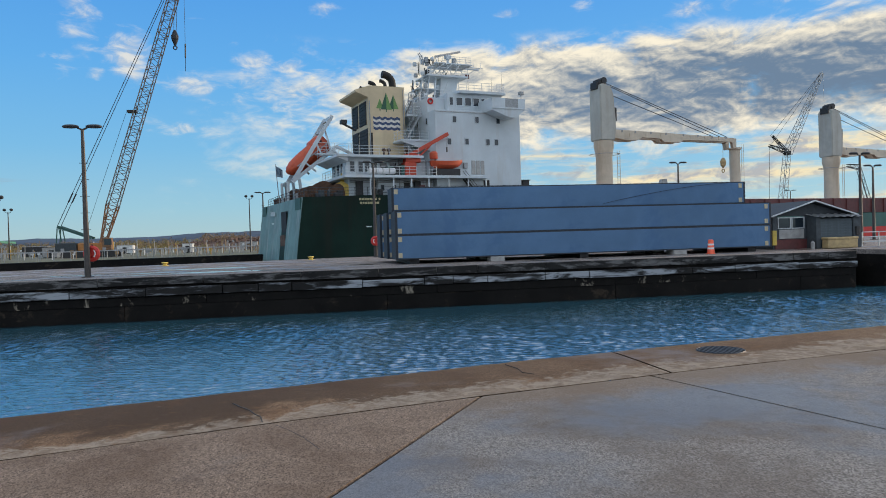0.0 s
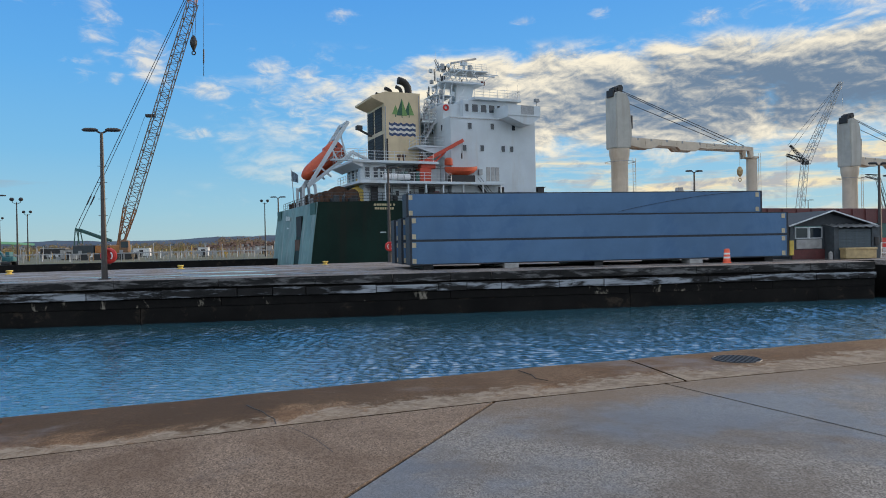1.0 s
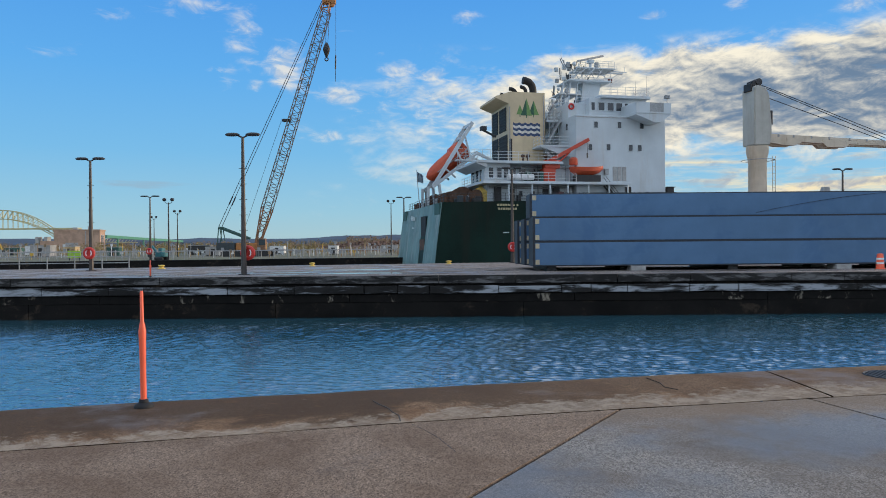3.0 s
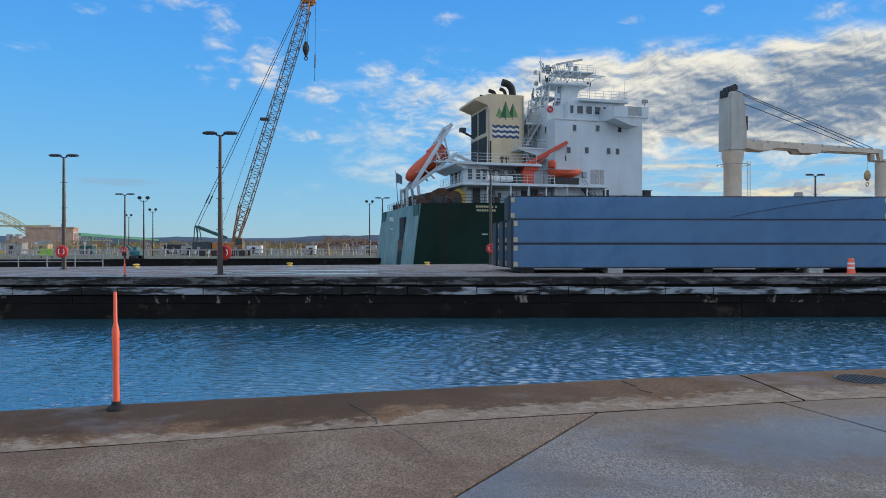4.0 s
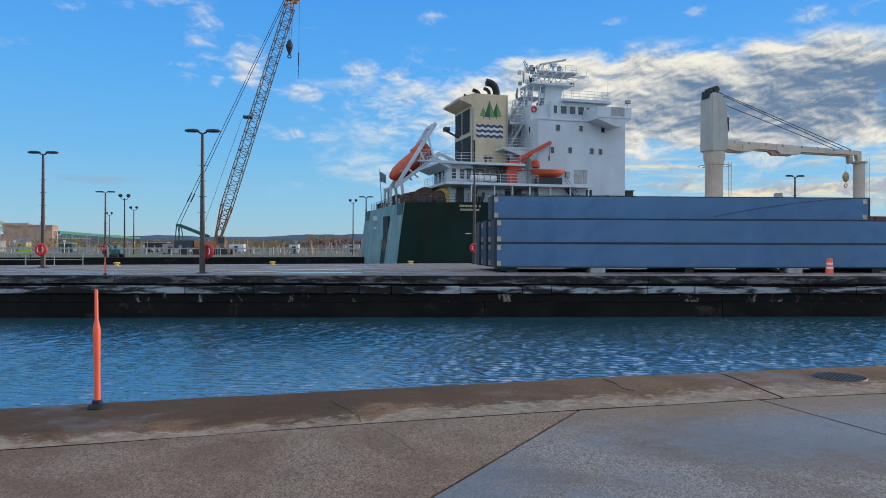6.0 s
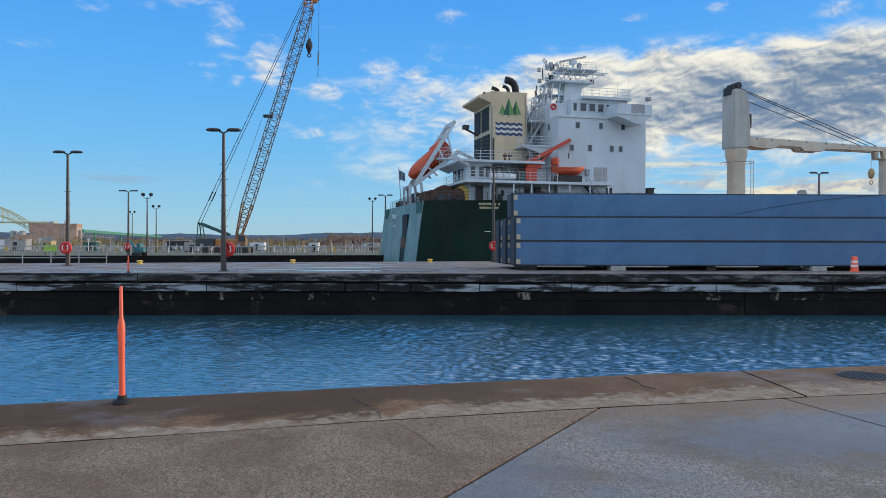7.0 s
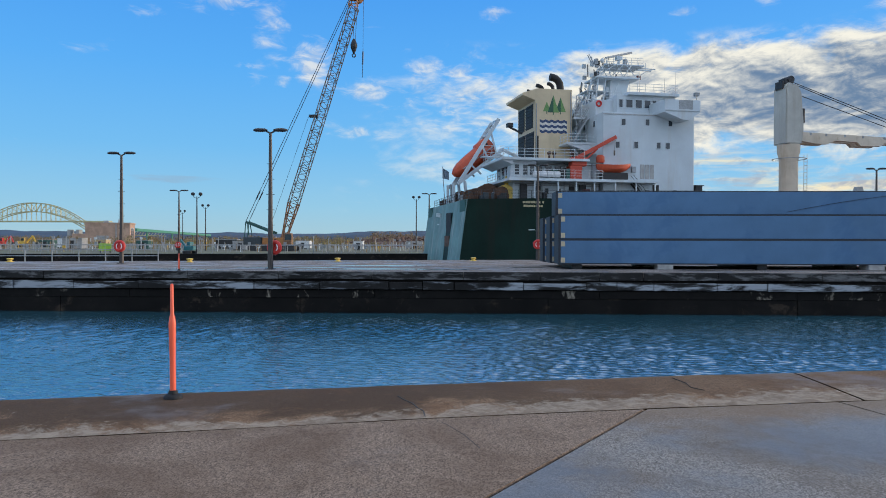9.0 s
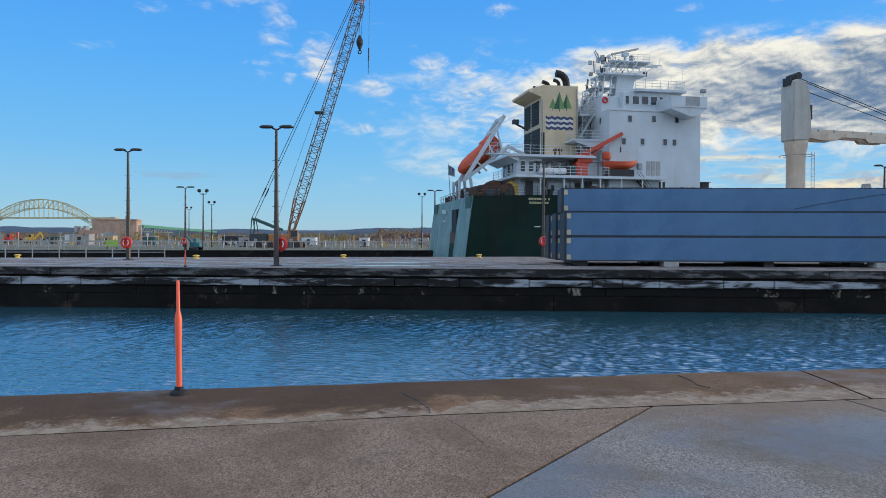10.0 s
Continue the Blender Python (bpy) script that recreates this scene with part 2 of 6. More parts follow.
    if drain:
        sp = nt.nodes.new("ShaderNodeSeparateXYZ")
        nt.links.new(vec, sp.inputs[0])
        line = mth(nt, "SUBTRACT", mth(nt, "ADD", 6.70, mth(nt, "MULTIPLY", sp.outputs[0], 0.19)), sp.outputs[1])
        dry = ramp01(nt, mth(nt, "ADD", line, mth(nt, "MULTIPLY", mth(nt, "SUBTRACT", blot, 0.5), 1.6)), 0.2, 1.1)
        wetf = mth(nt, "MULTIPLY", wetf, dry)
        stones = mixc(nt, mth(nt, "MULTIPLY", mth(nt, "SUBTRACT", 1.0, dry), 0.6), stones, (0.20, 0.132, 0.080))
    col = mixc(nt, mth(nt, "MULTIPLY", wetf, 0.45), stones, tuple(c * 0.45 for c in base))
    nt.links.new(col, bs.inputs["Base Color"])
    nt.links.new(mth(nt, "SUBTRACT", 0.92, mth(nt, "MULTIPLY", wetf, wet)), bs.inputs["Roughness"])
    nt.links.new(mth(nt, "ADD", 0.14, mth(nt, "MULTIPLY", wetf, 0.40)), bs.inputs["Specular IOR Level"])
    b = nt.nodes.new("ShaderNodeBump")
    b.inputs["Distance"].default_value = 0.006
    nt.links.new(mth(nt, "SUBTRACT", 0.34, mth(nt, "MULTIPLY", wetf, 0.16)), b.inputs["Strength"])
    nt.links.new(mth(nt, "ADD", grit, mth(nt, "MULTIPLY", sv.outputs[2], 0.5)), b.inputs["Height"])
    nt.links.new(b.outputs[0], bs.inputs["Normal"])
    return m


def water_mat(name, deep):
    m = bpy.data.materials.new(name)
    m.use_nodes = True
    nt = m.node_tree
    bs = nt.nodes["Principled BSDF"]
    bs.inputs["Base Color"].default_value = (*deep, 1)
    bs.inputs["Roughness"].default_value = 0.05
    # IOR far above real water's, raised to strengthen the mirrored sky
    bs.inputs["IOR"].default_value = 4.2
    vec = nt.nodes.new("ShaderNodeTexCoord").outputs["Object"]
    mp = nt.nodes.new("ShaderNodeMapping")
    mp.inputs["Rotation"].default_value = (0, 0, radians(24))
    mp.inputs["Scale"].default_value = (0.75, 1.0, 1.0)
    nt.links.new(vec, mp.inputs[0])
    big = noise_tex(nt, mp.outputs[0], 0.9, 1.0, 0.4, 0.5)
    mid = noise_tex(nt, mp.outputs[0], 8.5, 2.5, 0.55, 0.9)
    tiny = noise_tex(nt, mp.outputs[0], 24.0, 2.0, 0.5, 0.4)
    gust = ramp01(nt, noise_tex(nt, vec, 0.10, 3.0, 0.5), 0.35, 0.65)
    h = mth(nt, "ADD", mth(nt, "MULTIPLY", big, 0.4), mth(nt, "MULTIPLY", mid, mth(nt, "ADD", 0.30, mth(nt, "MULTIPLY", gust, 0.22))))
    h = mth(nt, "ADD", h, mth(nt, "MULTIPLY", tiny, 0.10))
    b = nt.nodes.new("ShaderNodeBump")
    b.inputs["Strength"].default_value = 0.9
    b.inputs["Distance"].default_value = 0.045
    nt.links.new(h, b.inputs["Height"])
    nt.links.new(b.outputs[0], bs.inputs["Normal"])
    return m


def glass_mat(name, tint=(0.02, 0.03, 0.04)):
    m = bpy.data.materials.new(name)
    m.use_nodes = True
    bs = m.node_tree.nodes["Principled BSDF"]
    bs.inputs["Base Color"].default_value = (*tint, 1)
    bs.inputs["Roughness"].default_value = 0.06
    bs.inputs["Specular IOR Level"].default_value = 0.6
    return m


COPING = pavement_mat("coping concrete", (0.230, 0.140, 0.080), 0.36, 110, 0.56, scrape=True)
PAVE = pavement_mat("aggregate concrete", (0.212, 0.150, 0.106), 0.36, 110, 0.56)
PAVE_WET = pavement_mat("damp aggregate concrete", (0.218, 0.192, 0.166), 0.56, 110, 0.34, drain=True, spreadout=0.22)
JOINT = mat("joint filler", (0.035, 0.03, 0.027), 0.8)
QUAY = pavement_mat("island concrete", (0.24, 0.205, 0.18), 0.52, 22, 0.46)
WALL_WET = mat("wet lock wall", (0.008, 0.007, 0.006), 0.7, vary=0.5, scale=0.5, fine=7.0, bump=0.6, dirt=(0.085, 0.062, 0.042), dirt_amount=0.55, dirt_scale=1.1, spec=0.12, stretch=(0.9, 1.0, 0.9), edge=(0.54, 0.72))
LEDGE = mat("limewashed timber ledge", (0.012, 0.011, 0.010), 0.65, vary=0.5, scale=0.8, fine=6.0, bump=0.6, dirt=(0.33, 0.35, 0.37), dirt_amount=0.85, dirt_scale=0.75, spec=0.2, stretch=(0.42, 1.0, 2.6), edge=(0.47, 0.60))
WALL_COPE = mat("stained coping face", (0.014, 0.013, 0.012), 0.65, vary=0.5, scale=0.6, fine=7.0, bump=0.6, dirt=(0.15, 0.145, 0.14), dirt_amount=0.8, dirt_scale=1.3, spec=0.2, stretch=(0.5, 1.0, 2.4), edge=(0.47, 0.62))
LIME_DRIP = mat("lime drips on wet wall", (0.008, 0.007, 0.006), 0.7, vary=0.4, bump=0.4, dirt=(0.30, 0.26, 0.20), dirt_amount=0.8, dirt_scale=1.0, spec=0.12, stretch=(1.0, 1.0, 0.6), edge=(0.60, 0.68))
PUDDLE = glass_mat("puddle", (0.03, 0.03, 0.03))
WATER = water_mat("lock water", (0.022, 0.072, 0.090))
BLUE = mat("blue-grey gate paint", (0.085, 0.168, 0.285), 0.60, vary=0.10, scale=0.35, fine=14.0, bump=0.06, dirt=(0.055, 0.125, 0.245), dirt_amount=0.55, dirt_scale=0.5, spread=0.03, spec=0.3)
GATE_EDGE = mat("dark gate edge", (0.02, 0.025, 0.035), 0.6)
CREAM_PAD = mat("cream bearing pad", (0.50, 0.42, 0.27), 0.6)
HULL = mat("dark green hull paint", (0.006, 0.021, 0.015), 0.55, vary=0.3, scale=0.25, fine=5.0, bump=0.05, dirt=(0.02, 0.014, 0.010), dirt_amount=0.4, dirt_scale=0.5, streaks=True, spec=0.12)
SIDE_GREEN = mat("faded green side paint", (0.040, 0.115, 0.095), 0.55, vary=0.2, scale=0.3, fine=5.0, bump=0.05)
HULL_PALE = mat("weathered pale green hull paint", (0.125, 0.215, 0.200), 0.55, vary=0.25, scale=0.4, fine=6.0, bump=0.05, dirt=(0.33, 0.34, 0.31), dirt_amount=0.75, dirt_scale=0.9, streaks=True)
MAROON = mat("maroon coaming paint", (0.115, 0.030, 0.028), 0.55, dirt=(0.05, 0.02, 0.02), dirt_amount=0.5, dirt_scale=0.5)
SHIP_WHITE = mat("ship white paint", (0.53, 0.58, 0.60), 0.5, vary=0.07, scale=0.3, fine=4.0, bump=0.04, dirt=(0.42, 0.36, 0.29), dirt_amount=0.38, dirt_scale=0.45, streaks=True)
SHIP_CREAM = mat("cream funnel paint", (0.60, 0.47, 0.29), 0.5, vary=0.08, scale=0.5, fine=6.0, bump=0.05, dirt=(0.36, 0.27, 0.17), dirt_amount=0.35, dirt_scale=0.5, streaks=True)
CRANE_CREAM = mat("cream deck crane paint", (0.58, 0.49, 0.37), 0.5, vary=0.10, scale=0.4, fine=6.0, bump=0.05, dirt=(0.34, 0.24, 0.15), dirt_amount=0.4, dirt_scale=0.5, streaks=True)
CRANE_GREY = mat("grey-cream crane housing paint", (0.42, 0.41, 0.36), 0.5, vary=0.10, scale=0.5, fine=6.0, bump=0.05, dirt=(0.25, 0.20, 0.15), dirt_amount=0.35, dirt_scale=0.5, streaks=True)
ORANGE = mat("lifeboat orange", (0.52, 0.080, 0.028), 0.45, vary=0.10)
RED = mat("red paint", (0.55, 0.030, 0.022), 0.5, vary=0.10)
DAVIT_RED = mat("orange-red davit paint", (0.50, 0.062, 0.028), 0.5, vary=0.12)
CONE_ORANGE = mat("traffic orange plastic", (0.90, 0.13, 0.055), 0.45, vary=0.05, bump=0.03)
REFLECT = mat("white reflective band", (0.80, 0.78, 0.76), 0.35, vary=0.05)
RUBBER = mat("black rubber", (0.009, 0.009, 0.010), 0.75)
DARK = mat("dark weathered steel", (0.035, 0.034, 0.034), 0.55, metal=0.3)
POLE = mat("brown galvanised pole", (0.065, 0.056, 0.050), 0.55, metal=0.3, vary=0.2)
GALV = mat("galvanised steel", (0.30, 0.31, 0.31), 0.5, metal=0.3)
RAIL_WHITE = mat("white rail paint", (0.56, 0.58, 0.58), 0.5)
BLACK = mat("soot and hollow black", (0.012, 0.012, 0.012), 0.7)
LOUVRE = mat("black louvre", (0.02, 0.018, 0.016), 0.6)
GLASS = glass_mat("dark window glass")
TREE_GREEN = mat("emblem dark green", (0.020, 0.090, 0.045), 0.5)
TREE_LIGHT = mat("emblem light green", (0.14, 0.26, 0.07), 0.5)
NAVY = mat("emblem navy", (0.030, 0.055, 0.13), 0.5)
WAVE_WHITE = mat("emblem white", (0.62, 0.58, 0.50), 0.5)
YELLOW = mat("bollard yellow", (0.66, 0.46, 0.09), 0.55)
LETTER = mat("faded gold lettering", (0.42, 0.36, 0.20), 0.6)
LETTER_PALE = mat("faded white lettering", (0.55, 0.60, 0.58), 0.6)
RUST = mat("rust", (0.10, 0.050, 0.028), 0.85, vary=0.4, scale=2.0, bump=0.5)
CRANE_LATTICE = mat("tan lattice boom paint", (0.14, 0.118, 0.098), 0.6, vary=0.3)
RUSTY_BOOM = mat("rusty brown boom paint", (0.20, 0.105, 0.055), 0.7, vary=0.35)
CRANE_ORANGE = mat("orange crane body paint", (0.42, 0.17, 0.045), 0.55)
CONCRETE = mat("grey concrete block", (0.36, 0.35, 0.33), 0.8, vary=0.2, scale=2.0)
HUT_WALL = mat("hut grey boarding", (0.062, 0.074, 0.082), 0.7, vary=0.2)
HUT_DARK = mat("hut dark roof shingle", (0.045, 0.050, 0.055), 0.8, vary=0.2)
HUT_SLATE = mat("slate grey shutter", (0.075, 0.10, 0.115), 0.6)
BOX_TAN = mat("tan storage box", (0.46, 0.33, 0.16), 0.6)
BRIDGE_STEEL = mat("pale cream bridge steel", (0.50, 0.45, 0.25), 0.6, scale=0.1, fine=1.0)
BRICK_PINK = mat("pinkish brick", (0.46, 0.30, 0.21), 0.85, scale=0.4, fine=4.0)
GREEN_STEEL = mat("green girder paint", (0.08, 0.26, 0.17), 0.6)
GRASS = mat("ground grass and gravel", (0.12, 0.115, 0.06), 0.95, vary=0.35, scale=0.06, fine=1.5, bump=0.3, dirt=(0.22, 0.19, 0.15), dirt_amount=0.6, dirt_scale=0.05)
# the blue of distance haze is put into this base colour
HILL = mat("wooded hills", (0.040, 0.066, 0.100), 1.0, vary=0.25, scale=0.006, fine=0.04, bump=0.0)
TWIG = mat("bare spring twigs", (0.27, 0.185, 0.105), 0.95, vary=0.3, spread=0.2)
BUD = mat("budding foliage", (0.30, 0.235, 0.085), 0.95, vary=0.3, spread=0.25)
CONIFER = mat("dark conifer foliage", (0.03, 0.05, 0.025), 0.95, vary=0.3)
RUBBLE = mat("reddish rubble", (0.14, 0.085, 0.060), 0.95, vary=0.4, scale=0.5, fine=3.0, bump=0.8)
SIGN_GREEN = mat("lime green sign", (0.32, 0.52, 0.04), 0.6)
TEAL = mat("teal machine paint", (0.03, 0.16, 0.18), 0.6)
MACHINE_YELLOW = mat("yellow machine paint", (0.62, 0.38, 0.05), 0.5)
WHITE_BOX = mat("white cabin paint", (0.66, 0.66, 0.64), 0.6)
FLAG = mat("faded grey-blue flag cloth", (0.27, 0.33, 0.38), 0.9)
GREEN_BOX = mat("dark green paint", (0.025, 0.085, 0.07), 0.6)
BODY_DARK = mat("dark grey machine paint", (0.04, 0.05, 0.055), 0.6)


# ---- building shorthand ----
def mesh_of(bm, name, smooth=False):
    me = bpy.data.meshes.new(name)
    bmesh.ops.recalc_face_normals(bm, faces=bm.faces)
    bm.to_mesh(me)
    bm.free()
    if smooth:
        for p in me.polygons:
            p.use_smooth = True
        me.set_sharp_from_angle(angle=radians(40))
    return me


def part(name, bm, material, parent=None, label="", smooth=False):
    me = mesh_of(bm, name, smooth)
    me.materials.append(material)
    ob = new(name, me)
    if parent:
        ob.parent = parent
    return tagged(ob, label)


def again(name, me, parent, m):
    """One more object on a mesh that exists."""
    ob = new(name, me)
    ob.parent = parent
    ob.matrix_basis = m
    return ob


def thing(name, label, category, m=None, group="", kind=""):
    ob = new(name)
    ob.empty_display_size = 0.2
    if m is not None:
        ob.matrix_basis = m
    return tagged(ob, label, category, group, kind)


def bx(bm, x0, x1, y0, y1, z0, z1, bev=0.0, m=None):
    r = bmesh.ops.create_cube(bm, size=1.0)
    mm = Matrix.Translation(((x0 + x1) / 2, (y0 + y1) / 2, (z0 + z1) / 2)) @ Matrix.Diagonal((abs(x1 - x0), abs(y1 - y0), abs(z1 - z0), 1))
    if m is not None:
        mm = m @ mm
    bmesh.ops.transform(bm, matrix=mm, verts=r["verts"])
    if bev:
        eds = list({e for v in r["verts"] for e in v.link_edges})
        bmesh.ops.bevel(bm, geom=eds, offset=bev, segments=2, affect="EDGES", profile=0.5)
    return bm


def box(x0, x1, y0, y1, z0, z1, bev=0.0):
    return bx(bmesh.new(), x0, x1, y0, y1, z0, z1, bev)


def rod(bm, p, q, r, r2=None, n=8, caps=True):
    p, q = Vector(p), Vector(q)
    d = q - p
    res = bmesh.ops.create_cone(bm, cap_ends=caps, segments=n, radius1=r, radius2=r if r2 is None else r2, depth=d.length)
    mm = Matrix.Translation((p + q) / 2) @ d.to_track_quat("Z", "Y").to_matrix().to_4x4()
    bmesh.ops.transform(bm, matrix=mm, verts=res["verts"])
    return bm


def beam(bm, p, q, w, h):
    """A square bar from p to q."""
    p, q = Vector(p), Vector(q)
    d = q - p
    mm = Matrix.Translation((p + q) / 2) @ d.to_track_quat("Y", "Z").to_matrix().to_4x4()
    return bx(bm, -w / 2, w / 2, -d.length / 2, d.length / 2, -h / 2, h / 2, m=mm)


def prism(bm, pts, axis, a, b):
    """A polygon drawn in two axes and drawn out along the third from a to b."""
    def put(u, v, w):
        return {"x": (w, u, v), "y": (u, w, v), "z": (u, v, w)}[axis]
    v0 = [bm.verts.new(put(u, v, a)) for u, v in pts]
    v1 = [bm.verts.new(put(u, v, b)) for u, v in pts]
    bm.faces.new(v0)
    bm.faces.new(v1[::-1])
    for i in range(len(pts)):
        j = (i + 1) % len(pts)
        bm.faces.new((v0[i], v0[j], v1[j], v1[i]))
    return bm


def lathe(bm, prof, n=20, m=None):
    """A turned shape from (radius, height) pairs."""
    rings = []
    for r, z in prof:
        rings.append([bm.verts.new((r * math.cos(2 * math.pi * k / n), r * math.sin(2 * math.pi * k / n), z)) for k in range(n)])
    for a, b in zip(rings, rings[1:]):
        for k in range(n):
            bm.faces.new((a[k], a[(k + 1) % n], b[(k + 1) % n], b[k]))
    bm.faces.new(rings[0][::-1])
    bm.faces.new(rings[-1])
    if m is not None:
        bmesh.ops.transform(bm, matrix=m, verts=[v for r in rings for v in r])
    return bm


def torus(bm, R, r, m=None, n=20, k=8):
    rings = []
    for i in range(n):
        a = 2 * math.pi * i / n
        rings.append([bm.verts.new(((R + r * math.cos(2 * math.pi * j / k)) * math.cos(a), (R + r * math.cos(2 * math.pi * j / k)) * math.sin(a), r * math.sin(2 * math.pi * j / k))) for j in range(k)])
    for i in range(n):
        for j in range(k):
            bm.faces.new((rings[i][j], rings[(i + 1) % n][j], rings[(i + 1) % n][(j + 1) % k], rings[i][(j + 1) % k]))
    if m is not None:
        bmesh.ops.transform(bm, matrix=m, verts=[v for q in rings for v in q])
    return bm


POST_MESH = {}


def railing(parent, pts, h=1.05, step=1.5, mt=None, bars=3, r=0.025, name="railing"):
    """Rails along a line of points, with each post a piece of its own."""
    mt = mt or RAIL_WHITE
    pts = [Vector(p) for p in pts]
    ob = None
    for i in range(bars, 0, -1):
        bm = bmesh.new()
        dz = Vector((0, 0, h * i / bars))
        for a, b in zip(pts, pts[1:]):
            rod(bm, a + dz, b + dz, r, n=5)
        bar = part(name if ob is None else "lower_rail", bm, mt, ob or parent)
        ob = ob or bar
    key = (round(h, 3), round(r, 3), mt.name)
    if key not in POST_MESH:
        POST_MESH[key] = mesh_of(rod(bmesh.new(), (0, 0, 0), (0, 0, h), r * 1.15, n=6), "post")
        POST_MESH[key].materials.append(mt)
    for a, b in zip(pts, pts[1:]):
        n = max(1, round((b - a).length / step))
        for i in range(n + (b is pts[-1])):
            again("post", POST_MESH[key], ob, Matrix.Translation(a.lerp(b, i / n)))
    return ob


def truss(bm, p, q, w0, w1, bays, r, up=(0, 1, 0)):
    """A square lattice boom from p to q, w0 wide at p and w1 at q."""
    p, q = Vector(p), Vector(q)
    d = (q - p).normalized()
    s = d.cross(Vector(up)).normalized()
    u = s.cross(d).normalized()
    rows = []
    for i in range(bays + 1):
        f = i / bays
        w = (w0 + (w1 - w0) * f) / 2
        c = p.lerp(q, f)
        rows.append([c + s * w + u * w, c - s * w + u * w, c - s * w - u * w, c + s * w - u * w])
    for k in range(4):
        rod(bm, rows[0][k], rows[-1][k], r, n=5)
    for i, (a, b) in enumerate(zip(rows, rows[1:])):
        for k in range(4):
            l = (k + 1) % 4
            rod(bm, a[k] if i % 2 else a[l], b[l] if i % 2 else b[k], r * 0.55, n=4, caps=False)
            if i % 4 == 0:
                rod(bm, a[k], a[l], r * 0.5, n=4, caps=False)
    return bm


# ---- setting: water, quays, ground, hills ----
WATER_Z = -2.28


def edge_y(x):
    return float(np.interp(x, (-70, -4.3, -3.07, -0.6, 2.2, 4.2, 5.83, 8.62, 80), (-9.3, 7.32, 7.63, 8.20, 8.85, 9.24, 9.54, 9.98, 22.0)))


def joint_y(x):
    return float(np.interp(x, (-70, -2.48, -0.43, 1.66, 4.15, 6.89, 80), (-10.9, 5.97, 6.53, 7.02, 7.53, 7.97, 19.5)))


def back_y(x):
    return 66.5 + 0.26 * x


def build_water():
    bm = bmesh.new()
    prism(bm, [(-1500, -60), (1500, -60), (1500, 420), (-1500, 420)], "z", WATER_Z - 0.7, WATER_Z - 0.12)
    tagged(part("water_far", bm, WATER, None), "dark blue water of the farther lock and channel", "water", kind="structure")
    # the near lock: short wind waves running across it
    rng = np.random.default_rng(5)
    step = 0.07
    xs, ys = np.arange(-27.0, 43.0, step), np.arange(5.5, 39.66, step)
    X, Y = np.meshgrid(xs, ys)
    Z = np.zeros_like(X)
    gust = 0.85 + 0.40 * np.sin(X * 0.21 + 0.9 * np.sin(Y * 0.17)) * np.sin(Y * 0.26 + 1.3 + 0.6 * np.sin(X * 0.13))
    gust += 0.55 * np.exp(-((X - 2.5 - 0.12 * (Y - 22)) / 4.5) ** 2 - ((Y - 20) / 9.0) ** 2)
    for k in range(40):
        wl = 0.17 * (0.50 / 0.17) ** rng.random()
        ang = radians(66) + rng.normal(0, 0.60)
        amp = 0.0053 * wl ** 0.95
        q = 2 * np.pi / wl
        bend = 0.35 * np.sin(X * 0.31 + k) + 0.35 * np.sin(Y * 0.27 + 2 * k)
        Z += amp * np.sin(q * (X * np.cos(ang) + Y * np.sin(ang)) + rng.random() * 6.28 + bend)
    Z = Z * gust + WATER_Z
    ny, nx = X.shape
    co = np.stack([X, Y, Z], -1).reshape(-1, 3)
    i = np.arange((ny - 1) * (nx - 1))
    r, c = i // (nx - 1), i % (nx - 1)
    v = r * nx + c
    quads = np.stack([v, v + 1, v + nx + 1, v + nx], -1)
    me = bpy.data.meshes.new("water")
    me.vertices.add(len(co))
    me.vertices.foreach_set("co", co.ravel())
    me.loops.add(quads.size)
    me.loops.foreach_set("vertex_index", quads.ravel())
    me.polygons.add(len(quads))
    me.polygons.foreach_set("loop_start", np.arange(len(quads)) * 4)
    me.polygons.foreach_set("use_smooth", np.ones(len(quads), dtype=bool))
    me.update()
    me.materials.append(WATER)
    tagged(new("water", me), "rippled blue lock water reflecting the sky", "water", kind="structure")


